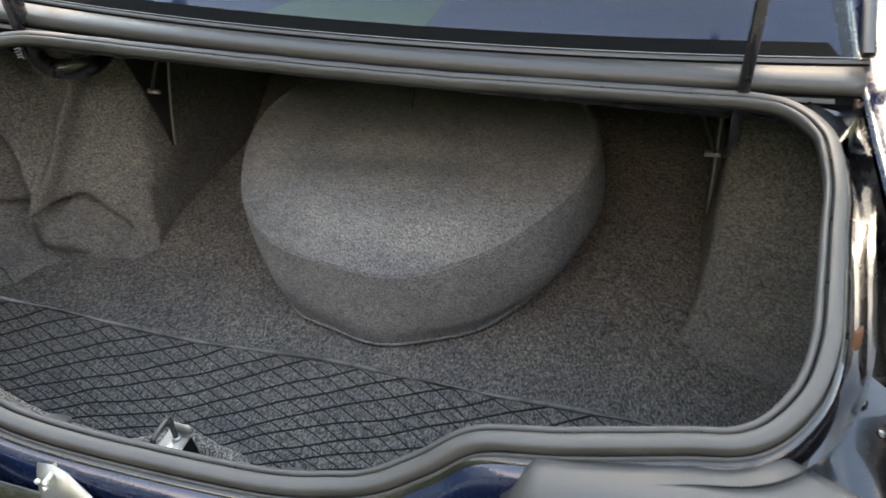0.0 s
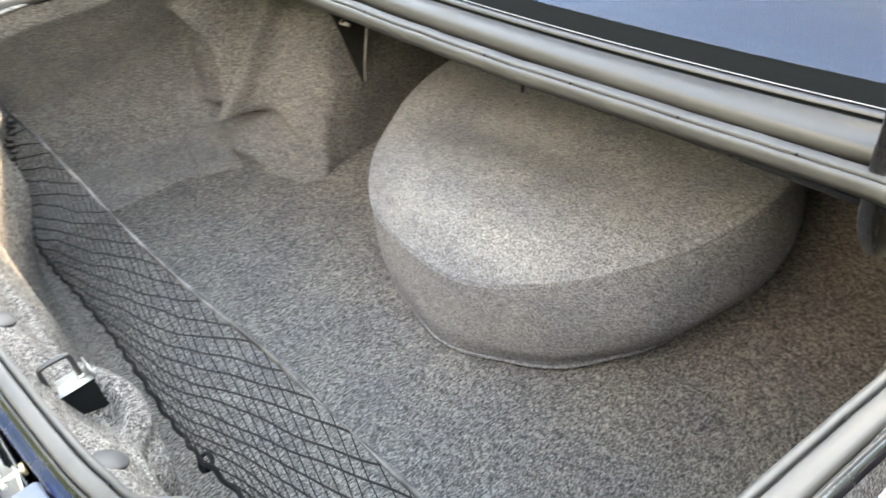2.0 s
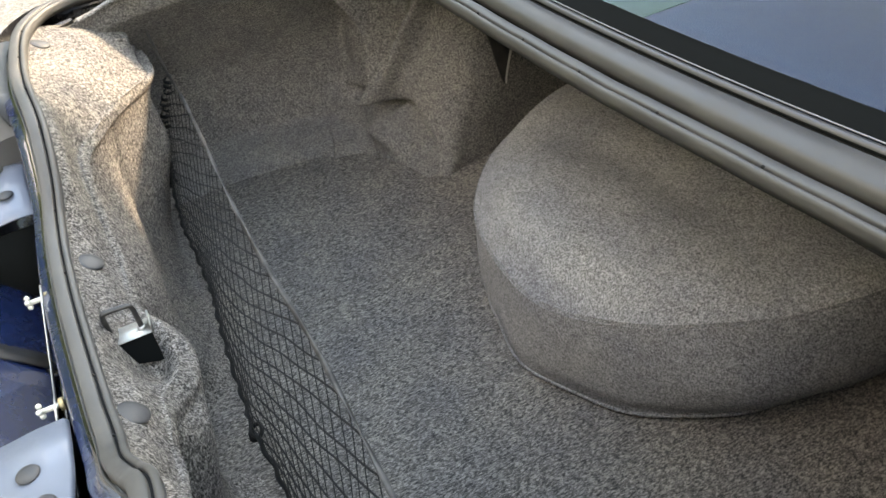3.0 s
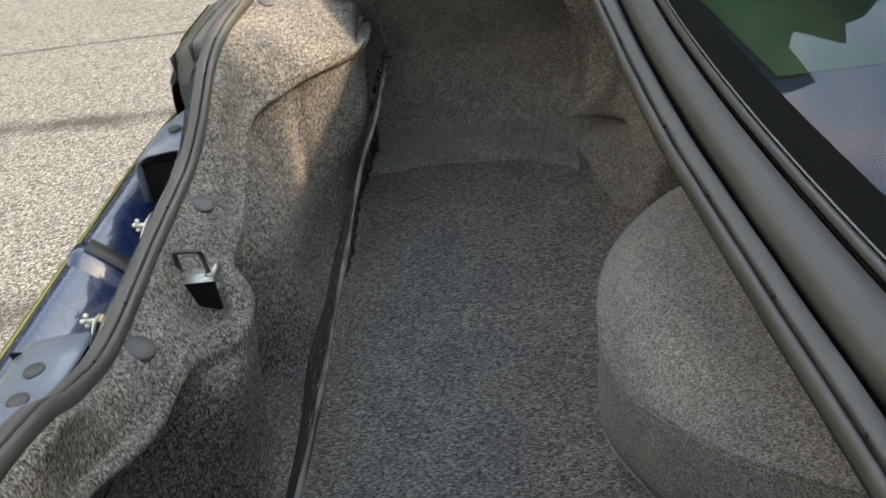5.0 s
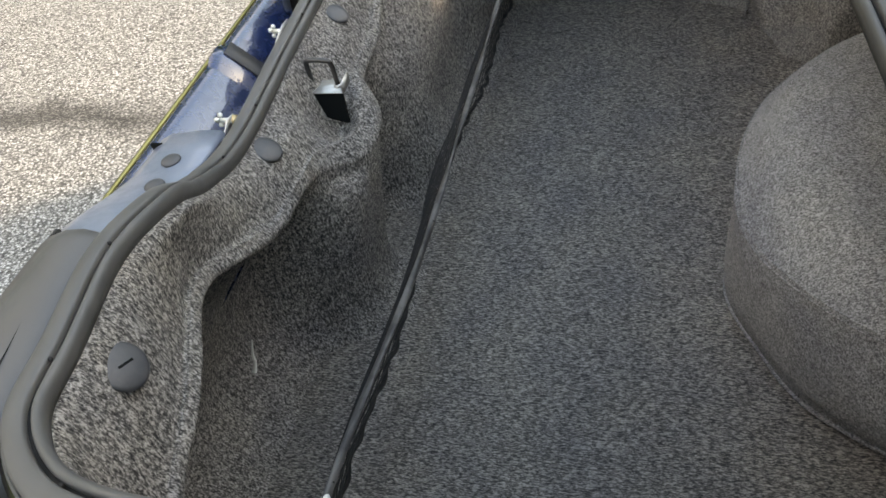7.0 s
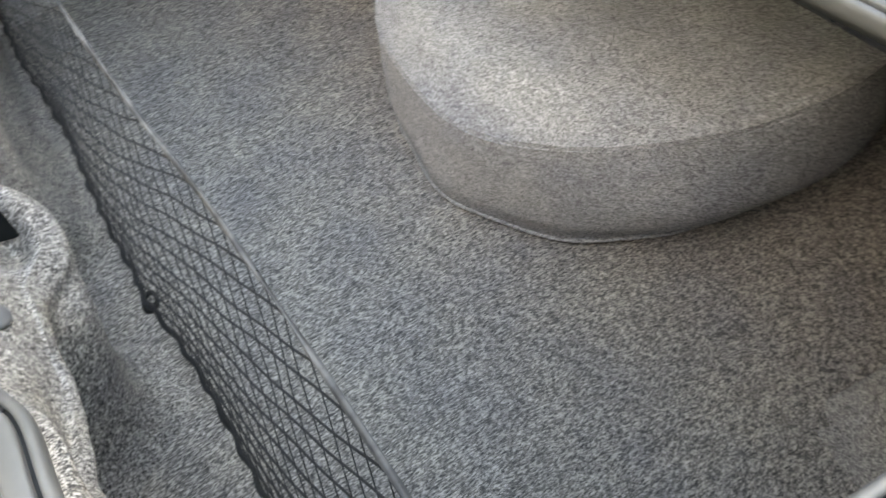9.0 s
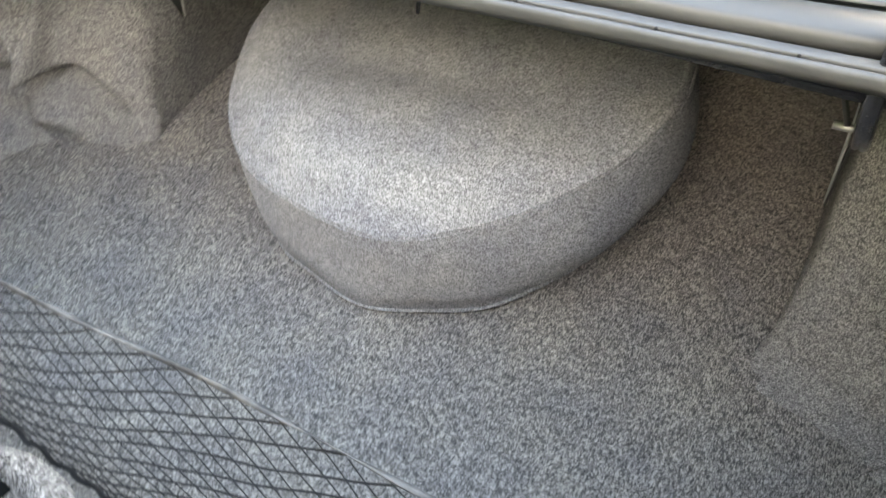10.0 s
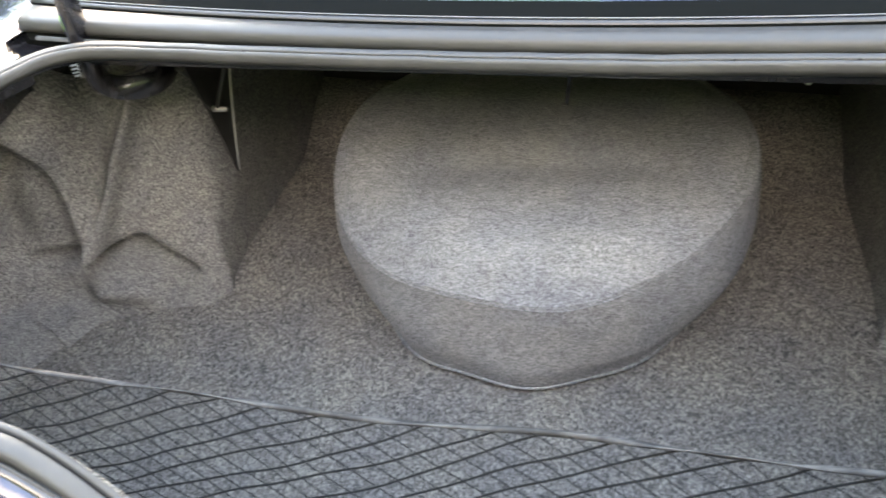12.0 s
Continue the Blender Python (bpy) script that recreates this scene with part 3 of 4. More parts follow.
under(body, part("cowl_panel", solid(splayed([(.5310, .9225, .085), (.5306, .9300, .085), (.5320, .9365, .087), (.5355, .9400, .09), (.545, .9425, .10), (.556, .944, .118), (.5585, .941, .12)], .693), .003), COWL_PAINT, None, "satin dark grey panel below the window"))
# rear panel between the lamps
sill = LOOP[-8 * 7:] + LOOP[:8 * 8]
under(body, part("rear_flange", strip(sill, [(.0240, -.012), (.027, -.014), (.0365, -.018), (.0385, -.022), (.0385, -.036), (.0375, -.10)]), PAINT, None, "painted steel lip below the seal"))
under(body, part("rear_skin", solid([[Vector((x, y, z)) for x in [-.66 + 1.32 * i / 20 for i in range(21)]] for y, z in ((-.097, .72), (-.125, .62), (-.15, .50), (-.16, .35))], .004), BLACK_PAINT, None, "black painted inner rear panel"))

seal = thing("boot_seal", "weathered black rubber seal round the boot opening", "rubber seal", at=(0, -.05, .775))
LOOP_WORN = [p + Vector((0, 0, .0012 * noise.noise(p * 14) + .0006 * noise.noise(p * 45))) for p in LOOP]
under(seal, part("bulb", sweep(LOOP_WORN, [(-.0030, -.014), (-.0048, -.006), (-.0050, -.001), (-.0040, .0020), (-.0018, .0034), (.0006, .0030), (.0018, .0008), (.0020, -.010)], True), RUBBER))
under(seal, part("carrier", sweep(LOOP_WORN, [(.0044, -.012), (.0044, .0020), (.0048, .0036), (.0058, .0044), (.0110, .0046), (.0160, .0040), (.0180, .0030), (.0188, .0012), (.0190, -.013)], True), RUBBER, None, "flat rubber carrier"))
under(seal, part("groove", strip_loop([(.0014, -.0012), (.0048, -.0012)]), CORD, None, "dark groove"))
under(seal, part("lip", sweep(LOOP, [(.0194, -.015), (.0200, -.0070), (.0212, -.0056), (.0226, -.0062), (.0234, -.015)], True), RUBBER, None, "thin rubber lip"))
nub = bmesh.new()
bmesh.ops.create_uvsphere(nub, u_segments=8, v_segments=5, radius=.0017)
first = None
arc = 0.0
for i in range(NL):
    arc += (LOOP[i] - LOOP[i - 1]).length
    if arc > .113:
        arc -= .113
        d = (LOOP[(i + 1) % NL] - LOOP[i - 1])
        out = Vector((d.y, -d.x, 0)).normalized()
        if first is None:
            first = under(seal, part("nub", nub, CORD, None, "small black vent nub"))
            me_nub = first.data
        else:
            first = under(seal, new("nub", me_nub))
        first.location = Vector(LOOP[i]) + out * .0037 + Vector((0, 0, .0022))
        first.parent, first.matrix_parent_inverse = seal, Matrix.Translation(seal.location).inverted()

# ---- rear window ----
window = thing("rear_window", "tinted rear window reflecting blue sky", "car window", at=(0, .58, .95))
SL = .47
pane = under(window, part("pane", grid(across([(.568, .947), (.592, .960), (.682, .960 + .09 * SL), (.882, .960 + .29 * SL), (1.282, .960 + .69 * SL)], .690, .12)), GLASS, None, "green tinted glass"))
pane.visible_shadow = False
rows = []
for k in range(81):
    x = -.660 + 1.325 * k / 80
    tall = 1 - smooth(.640, .666, abs(x)) ** 3
    rows.append([Vector((x, .569 + (.0035 + v * .0195) * tall + .12 * x * x, .9496 + (.0035 + v * .0195) * .50 * tall)) for v in (-.18, 0, .5, 1)])
under(window, part("black_band", grid(rows), BLACK, None, "black glazed band"))
under(window, part("lower_trim", solid(across([(.5605, .941), (.5602, .9450), (.5622, .9482), (.5660, .9496)], .700, .12), .0015), TRIM, None, "dark grey window trim"))
under(window, part("bright_lip", tube([Vector((-.70 + 1.4 * i / 40, .5672 + .12 * (-.70 + 1.4 * i / 40) ** 2, .9508)) for i in range(41)], .0008, 6), BRIGHT_TRIM, None, "bright metal lip"))
under(window, part("trim_gap", grid(across([(.5600, .9425), (.5600, .9455)], .70, .12)), BLACK))
for s in (-1, 1):
    rail = [Vector((s * (.696 - .10 * smooth(.75, 1.8, y)), y, .952 + (y - .62) * SL + .004)) for y in [.620 + .06 * i for i in range(12)]]
    under(window, part("side_trim", sweep(rail, [(-.009, -.003), (-.008, .006), (.006, .007), (.009, -.003)]), TRIM, None, "grey metal trim"))
deck = thing("cabin_interior", "dim dark interior behind the rear window", "car interior", at=(0, 1.0, .95))
under(deck, part("deck", grid(splayed([(.585, .936, .12), (.60, .943, .12), (.75, .945, .10), (1.0, .948, .06), (1.34, .95, 0)], .67)), DECK, None, "parcel shelf coloured dark blue for the sky reflected in the window"))
# sheet made up for the green patch in the glass, darkened against sun glare
under(thing("green_patch_sheet", "dark green sheet added for a green patch in the rear window", "paper", at=(.02, .66, .946)),
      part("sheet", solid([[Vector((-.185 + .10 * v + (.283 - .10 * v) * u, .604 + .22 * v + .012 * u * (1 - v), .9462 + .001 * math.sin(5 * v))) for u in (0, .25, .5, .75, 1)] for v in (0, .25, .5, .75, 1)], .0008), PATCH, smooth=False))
under(deck, part("seat_back", block(-.66, 1.30, .70, .66, 1.42, 1.12, .03), CABIN))
for x in (-.36, .36):
    under(deck, part("headrest", block(x - .13, 1.30, 1.10, x + .13, 1.40, 1.27, .03), CABIN))

# ---- hinges and lid ----
for s in (-1, 1):
    xa = .549 if s > 0 else .586
    arm = catmull([Vector((s * .552, .78, .850)), Vector((s * .552, .70, .826)), Vector((s * .553, .63, .818)), Vector((s * (xa + .005), .580, .838)), Vector((s * xa, .556, .895)),
                   Vector((s * xa, .557, 1.0)), Vector((s * xa, .570, 1.1)), Vector((s * xa, .592, 1.19)), Vector((s * xa, .63, 1.255)), Vector((s * xa, .68, 1.30)), Vector((s * xa, .712, 1.32))], 8)
    rows = []
    for i, p in enumerate(arm):
        d = (arm[min(i + 1, len(arm) - 1)] - arm[max(i - 1, 0)]).normalized()
        w = Vector((1, 0, 0))
        n = d.cross(w).normalized()
        rows.append([p + w * a + n * b for a, b in ((-.0050, -.017), (-.0075, -.0145), (-.0075, .0145), (-.0050, .017), (.0050, .017), (.0075, .0145), (.0075, -.0145), (.0050, -.017))])
    hinge = under(body, part("boot_hinge", grid(rows, close_v=True), BLACK_PAINT, None, "glossy black gooseneck boot hinge"))
    plate = [(.86, .715), (.80, .722), (.70, .755), (.60, .780), (.556, .792), (.556, .797), (.62, .812), (.72, .845), (.80, .875), (.86, .905)]
    bm = bmesh.new()
    a = [bm.verts.new((s * .5585, y, z)) for z, y in plate]
    b = [bm.verts.new((s * .5555, y, z)) for z, y in plate]
    bm.faces.new(a), bm.faces.new(b[::-1])
    for i in range(len(a)):
        bm.faces.new((a[i], a[i - 1], b[i - 1], b[i]))
    under(hinge, part("bracket", bm, DARK_STEEL, None, "worn black steel bracket plate", smooth=False))
    under(hinge, part("mount", block(s * .555 - .035, .72, .835, s * .555 + .035, .86, .886, .004), BLACK_PAINT))
    edge = catmull([Vector((s * .557, .797, .556)), Vector((s * .555, .806, .60)), Vector((s * .552, .835, .70)), Vector((s * .549, .865, .79)), Vector((s * .547, .885, .86))], 5)
    under(hinge, part("edge_wire", tube(edge, .0025, 6), STEEL, None, "bright worn edge"))
    bm = bmesh.new()
    bmesh.ops.create_cone(bm, segments=10, radius1=.006, radius2=.0045, depth=.036, cap_ends=True, matrix=Matrix.Translation((s * .548, .768, .70)) @ Matrix.Rotation(math.pi / 2, 4, "Y"))
    under(hinge, part("pivot_pin", bm, STEEL, None, "bright steel pin"))
    rod = catmull([Vector((s * .545, .765, .705)), Vector((s * .50, .775, .80)), Vector((s * .43, .79, .855)), Vector((s * .20, .80, .865)), Vector((-s * .1, .81, .868))], 8)
    under(hinge, part("torsion_bar", tube(rod, .004, 6), DARK_STEEL, None, "black torsion bar"))
    if s < 0:
        under(hinge, part("tape", block(-.5950, .541, .936, -.5934, .560, .958, 0), GREEN, None, "green tape"))
# lid is out of view; its size and lean are set to shade the boot
rows = []
for k in range(15):
    v = k / 14
    half = .52 + .08 * smooth(0, .35, v) - .05 * smooth(.85, 1, v)
    rows.append([Vector((half * (-1 + .1 * i), .80 + .22 * v + .02 * v * v, 1.068 + .60 * v)) for i in range(21)])
under(body, part("boot_lid", solid(rows, .022), LID_PAINT, None, "dark blue boot lid standing open"))

# unseen roof and closed cabin sides, to darken the cabin; plain rest of car
rows = [[Vector((x, y, z - .12 * abs(x) ** 3)) for x in [-.66 + .066 * i for i in range(21)]] for y, z in ((1.26, 1.315), (1.40, 1.37), (1.7, 1.42), (2.2, 1.43), (2.5, 1.40), (3.15, 1.00))]
under(body, part("roof", solid(rows, .02), PAINT, None, "unseen dark blue roof added to shade the cabin"))
rows = [[Vector((x, y + .10 * x * x * (y > 4), z - .06 * x * x)) for x in [-.90 + .09 * i for i in range(21)]] for y, z in ((3.10, .985), (3.4, .95), (3.8, .91), (4.12, .85), (4.2, .74), (4.22, .5), (4.18, .25))]
under(body, part("bonnet", solid(rows, .02), PAINT, None, "dark blue bonnet and nose"))
under(body, part("floor_pan", block(-.90, -.10, .22, .90, 4.15, .25, .01), BLACK_PAINT))
for s in (-1, 1):
    rows = [[Vector((s * (.70 - .10 * smooth(.9, 1.4, z)), y, z)) for z in (.90, 1.0, 1.12, 1.25, 1.36)] for y in (1.28, 1.6, 2.0, 2.4, 2.7)]
    under(body, part("cabin_side", solid(rows, .02), PAINT, None, "unseen dark blue panel closing the cabin side"))
    y0 = .16 if s > 0 else .45
    rows = [[Vector((s * (x - .12 * (1 - smooth(-.10, .16, y))), y, z)) for x, z in ((.95, .70), (.975, .60), (.985, .45), (.97, .25))] for y in (-.08, .0, .08, .16, y0 + .01)]
    under(body, part("lower_panel", solid(rows, .004), PAINT, None, "dark blue lower side panel"))
    for y in (.98, 3.45):
        prof = [(.18, -.09), (.30, -.10), (.325, -.08), (.33, 0), (.325, .08), (.30, .10), (.18, .09)]
        bm = grid([[Vector((s * .90 + w, y + r * math.cos(a), .33 + r * math.sin(a))) for a in [2 * math.pi * k / 32 for k in range(32)]] for r, w in prof], close_u=True, close_v=True)
        wheel = under(body, part("wheel", bm, RUBBER, None, "black tyre on a steel rim"))
        bm = bmesh.new()
        bmesh.ops.create_cone(bm, segments=28, radius1=.185, radius2=.185, depth=.15, cap_ends=True, matrix=Matrix.Translation((s * .90, y, .33)) @ Matrix.Rotation(math.pi / 2, 4, "Y"))
        under(wheel, part("rim", bm, STEEL, None, "grey steel rim"))
# ---- tail lamps ----
def tail_lamp(s):
    lamp = thing("tail_lamp", "grey plastic tail lamp housing with a dark red lens", "tail lamp", "tail lamps", at=(s * .5, -.08, .7))
    rows = []
    n, back, up = 30, (0 if s > 0 else -.037), (.010 if s > 0 else .024)
    for k in range(n + 1):
        t = k / n
        x = .372 + (.285 if s > 0 else .25) * t
        front = seal_at(s * min(x, .585))[0] - .021 - (.45 if s > 0 else -.3) * max(x - .585, 0)
        edge = smooth(0, .14, t)
        drop = .05 * (1 - edge) ** 2
        rows.append([Vector((s * (x - .004), front - .004, .76)), Vector((s * x, front, .845 + up - drop)), Vector((s * x, front - .004, .857 + up - drop)), Vector((s * x, front - .018, .862 + up - drop)),
                     Vector((s * x, back - .056, .860 + up - drop)), Vector((s * x, back - .076, .852 + up - drop)), Vector((s * x, back - .081, .838 + up - drop)), Vector((s * (x - .002), back - .081, .74))])
    bm = grid(rows)
    under(lamp, part("housing", bm, LAMP_PLASTIC))
    cap = grid([[rows[0][i], Vector((s * .372, rows[0][i].y, .75))] for i in range(8)])
    under(lamp, part("end_cap", cap, LAMP_PLASTIC))
    under(lamp, part("gasket", block(min(s * .385, s * .64), back - .0850, .74, max(s * .385, s * .64), back - .0800, .844 + up, .001), CORD, None, "thin black gasket"))
    lens = [[Vector((s * x, y + back, z + up - .03 * (1 - smooth(0, .1, x - .38)))) for y, z in ((-.0855, .846), (-.091, .846), (-.096, .838), (-.102, .80), (-.106, .70), (-.106, .58))] for x in [.384 + .0256 * i for i in range(11)]]
    under(lamp, part("lens", grid(lens), LENS, None, "dark red lens"))
    return lamp


tail_lamp(1), tail_lamp(-1)

# ---- rear fascia and bumper ----
bumper = thing("rear_fascia", "glossy dark blue rear fascia reflecting the sky", "bumper", at=(0, -.2, .3))
prof = [(-.097, .60), (-.115, .625), (-.14, .655), (-.17, .69), (-.195, .715), (-.208, .722), (-.218, .715), (-.225, .69), (-.235, .60), (-.26, .56), (-.33, .54), (-.35, .50), (-.35, .34), (-.30, .28)]
under(bumper, part("skin", grid([[Vector((x, y + .12 * max(abs(x) - .3, 0) ** 1.5, z)) for y, z in prof] for x in [-.80 + .04 * i for i in range(41)]]), PAINT))
under(bumper, part("edge_strip", tube([Vector((x, -.214 + .12 * max(abs(x) - .3, 0) ** 1.5, .722)) for x in [-.72 + .06 * i for i in range(25)]], .003, 8), material("olive_strip", (0.17, 0.15, 0.05), 0.25, 0.6), None, "thin olive gold strip"))
# added black sheet, standing in for the shade in the gap beside the lamps
under(bumper, part("gap_sheet", block(-.66, -.200, .600, .66, -.100, .606, .001), BLACK, None, "black sheet added to fill the dark gap beside the lamps"))
# ridge with a dark inset across the plate recess
rows = [[Vector((x, y, z + .009 * math.sin(math.pi * k / 8))) for y, z in prof[1:8]] for k, x in enumerate([-.115 + .007 * i for i in range(9)])]
under(bumper, part("ridge", grid(rows), PAINT))
under(bumper, part("inset", solid([[Vector((-.112 + .026 * i, y, z + .011)) for y, z in ((-.125, .645), (-.15, .672), (-.18, .702), (-.195, .716))] for i in range(2)], .003), PLASTIC, None, "dark plastic inset"))
# end covers beside the lamps; black sheets stand for their shaded open inner sides
for s, x0, x1 in ((-1, .252, .375), (1, .135, .375)):
    rows = []
    for k in range(8):
        x = x0 + (x1 - x0) * k / 7
        rise = .035 * smooth(.18, .34, x)
        slant = .35 * (x - x0) if s < 0 else 0
        rows.append([Vector((s * x, y + slant * smooth(-.11, -.16, y), z + rise)) for y, z in ((-.082, .757), (-.086, .762), (-.11, .762), (-.15, .757), (-.168, .748), (-.174, .735), (-.178, .66))])
    under(bumper, part("end_cover", solid(rows, .003), COVER_PAINT, None, "end cover painted paler for the sky it reflects"))
    under(bumper, part("hollow_black", solid([[Vector((s * (x0 + .014), y, z)) for z in (.60, .70, .753)] for y in (-.172, -.13, -.084)], .003), BLACK))
    for x, y in (((.295, -.112),) if s < 0 else ((.19, -.12), (.245, -.105))):
        bm = bmesh.new()
        bmesh.ops.create_uvsphere(bm, u_segments=16, v_segments=8, radius=.011, matrix=Matrix.Translation((s * x, y, .7635 + .035 * smooth(.18, .34, x))) @ Matrix.Diagonal((1, 1, .35, 1)))
        under(bumper, part("cover_clip", bm, PIN_PLASTIC, None, "dark plastic push clip"))

# light metal plate with two bolts behind the sill
plate = thing("bracket_plate", "pale galvanised plate bolted behind the boot sill", "bracket", at=(0, -.09, .68))
rows = []
for x, top in ((-.098, .752), (-.094, .768), (-.075, .770), (-.058, .764), (-.030, .741), (.0, .722), (.05, .722), (.078, .738), (.090, .752), (.106, .756), (.120, .738), (.135, .70)):
    rows.append([Vector((x, -.0905 - .30 * (.77 - z), z)) for z in (.62, .66, .62 + .75 * (top - .62), top)])
under(plate, part("sheet", solid(rows, .002), STEEL, None, "bent galvanised sheet"))
for x, y, z in ((-.077, -.086, .760), (.098, -.089, .748)):
    bm = bmesh.new()
    bmesh.ops.create_cone(bm, segments=10, radius1=.0030, radius2=.0030, depth=.022, cap_ends=True, matrix=Matrix.Translation((x, y - .010, z)) @ Matrix.Rotation(math.pi / 2, 4, "X"))
    bolt = under(plate, part("bolt", bm, WHITE_PLASTIC, None, "pale plastic bolt"))
    bm = bmesh.new()
    for dx, dz in ((-.006, .004), (.006, .004), (0, -.006)):
        bmesh.ops.create_uvsphere(bm, u_segments=8, v_segments=6, radius=.0032, matrix=Matrix.Translation((x + dx * .8, y - .021, z + dz)))
    under(plate, part("wing_nut", bm, WHITE_PLASTIC))
    bm = bmesh.new()
    bmesh.ops.create_cone(bm, segments=6, radius1=.0072, radius2=.0072, depth=.004, cap_ends=True, matrix=Matrix.Translation((x, y, z)) @ Matrix.Rotation(math.pi / 2, 4, "X"))
    under(plate, part("nut", bm, BRASS, None, "brass nut"))

# ---- latch striker ----
latch = thing("latch_striker", "steel latch striker hoop on a bracket in the sill", "latch", at=(.012, -.010, .69))
SHIFT = Vector((.012, -.006, .004))
hoop = catmull([Vector((-.013, -.0275, .722)), Vector((-.0125, -.0275, .742)), Vector((-.0115, -.0270, .754)), Vector((-.0105, -.0230, .7600)), Vector((-.0105, .0005, .7590)), Vector((-.0115, .0045, .753)), Vector((-.0125, .0050, .740)), Vector((-.013, .0050, .722))], 6)
under(latch, part("hoop", tube([p + SHIFT for p in hoop], .0031, 10), DARK_STEEL, None, "dark worn steel hoop"))
bm = block(-.028, -.040, .7195, .0005, .0160, .7218, .0007)
block(-.026, .0145, .7195, .0005, .0165, .7345, .0007, bm)
block(-.028, -.0405, .700, .0000, -.0385, .7215, .0007, bm)
bmesh.ops.translate(bm, verts=bm.verts, vec=SHIFT)
under(latch, part("base_plate", bm, STEEL, None, "galvanised plate"))
for y in (-.0275, .0050):
    bm = bmesh.new()
    bmesh.ops.create_cone(bm, segments=12, radius1=.0056, radius2=.0044, depth=.004, cap_ends=True, matrix=Matrix.Translation(SHIFT + Vector((-.013, y, .7233))))
    under(latch, part("weld_collar", bm, STEEL))


def lining_at(x, y):
    """The top of the sill lining at x and y."""
    return min((rear_lining(x, .02 + .5 * k / 200) for k in range(200)), key=lambda p: abs(p.y - y) - .02 * p.z)


# black sheet standing in for the shaded opening in the felt below the plate
rows = [[SHIFT + Vector((-.001 + .004 * v, y, .7192 - (.7192 - low) * v)) for y, low in ((-.0395, .700), (-.030, .694), (-.018, .688), (-.004, .683), (.008, .679), (.0135, .679))] for v in (0, .5, 1)]
under(latch, part("opening_shade", solid(rows, .003), BLACK, None, "black sheet for the shaded opening in the felt", smooth=False))

# ---- push pins in the lining ----
def push_pin(at, normal, r, slot=0.0):
    pin = thing("push_pin", "round dark grey plastic push pin in the lining", "push pin", "push pins in the lining", at=at)
    turn = Vector(normal).normalized().to_track_quat("Z", "Y").to_matrix().to_4x4()
    prof = [(0, .24), (.3, .23), (.6, .19), (.85, .11), (.97, .04), (1, -.05), (.96, -.12), (0, -.12)]
    bm = grid([[Matrix.Translation(at) @ turn @ Vector((r * q * math.cos(a), r * q * math.sin(a), r * h)) for a in [2 * math.pi * k / 28 for k in range(28)]] for q, h in prof], close_v=True)
    bmesh.ops.remove_doubles(bm, verts=bm.verts, dist=1e-5)
    under(pin, part("head", bm, PIN_PLASTIC))
    if slot:
        bm = block(-r * .33, -r * .05, r * .18, r * .33, r * .05, r * .245)
        bmesh.ops.transform(bm, matrix=Matrix.Translation(at) @ turn @ Matrix.Rotation(slot, 4, "Z"), verts=bm.verts)
        under(pin, part("slot", bm, BLACK, None, "dark slot", smooth=False))
    return pin


for x, y, r, slot in ((-.122, -.034, .0165, 0), (.155, -.027, .0175, 0), (.500, .036, .0185, -.5), (-.600, -.014, .0165, 0)):
    at = lining_at(x, y)
    normal = (lining_at(x + .012, y) - lining_at(x - .012, y)).cross(lining_at(x, y + .010) - lining_at(x, y - .010)).normalized()
    push_pin(at + normal * .001, normal + Vector((0, .25, .8)), r, slot)

# pale thread caught in the rear lining
thread = [Vector((.284, -.052, .585)), Vector((.287, -.053, .577)), Vector((.292, -.054, .566)), Vector((.292, -.056, .553)), Vector((.298, -.058, .542))]
under(thing("thread", "pale thread caught in the grey felt lining", "thread", at=(.29, -.055, .54)), part("strand", tube(catmull(thread, 5), .0016, 5, taper=lambda t: .3 + 1.4 * t), WHITE_PLASTIC))

# ---- spare wheel under its cover ----
cover = thing("spare_wheel_cover", "spare wheel under a baggy pale grey felt cover", "spare wheel", at=(.045, .775, FLOOR))
C = Vector((.002, .825, 0))
NA = 180
LOW = 4.45                                              # the side on which the cover sits lowest


def seam_height(a):
    """The seam lies low at the front and climbs round both sides."""
    turn = abs((a - LOW + math.pi) % (2 * math.pi) - math.pi)
    return .575 + .060 * smooth(.35, 1.5, turn)


def hem_radius(a):
    """The hem is drawn in under the tyre, most at the sides."""
    turn = (a - LOW + math.pi) % (2 * math.pi) - math.pi
    r = .356 - .050 * smooth(.25, 1.75, turn) - .030 * smooth(.05, .55, -turn) + .02 * smooth(1.0, 1.8, -turn)
    return r + .003 * math.sin(7 * a) + .003 * math.sin(12 * a + 1)


def cover_rows(a):
    """The outline of the cover from its middle to its hem, in one direction."""
    zs, rh = seam_height(a), hem_radius(a)
    k = smooth(.577, .633, zs)                          # 0 where the shoulder hangs low, 1 where it is high
    rs = .3615 - .010 * k
    line = [(.002, .656), (.06, .656), (.12, .655), (.19, .653), (.25, .650 + .002 * k), (.30, .643 + .006 * k), (.328 + .004 * k, .624 + .019 * k),
            (rs - .010, zs + .016 - .006 * k), (rs - .001, zs + .004), (rs + .0008, zs - .003), (rs + .010 * k, zs - .03 - .02 * k), (.361 + .003 * k, .515),
            (.5 * (.36 + rh) + .006, .455), (rh + .003, .420), (rh, .404)]
    line = catmull([Vector((r, z, 0)) for r, z in line], 4)
    return [cover_point(a, v.x, v.y, rh) for v in line]


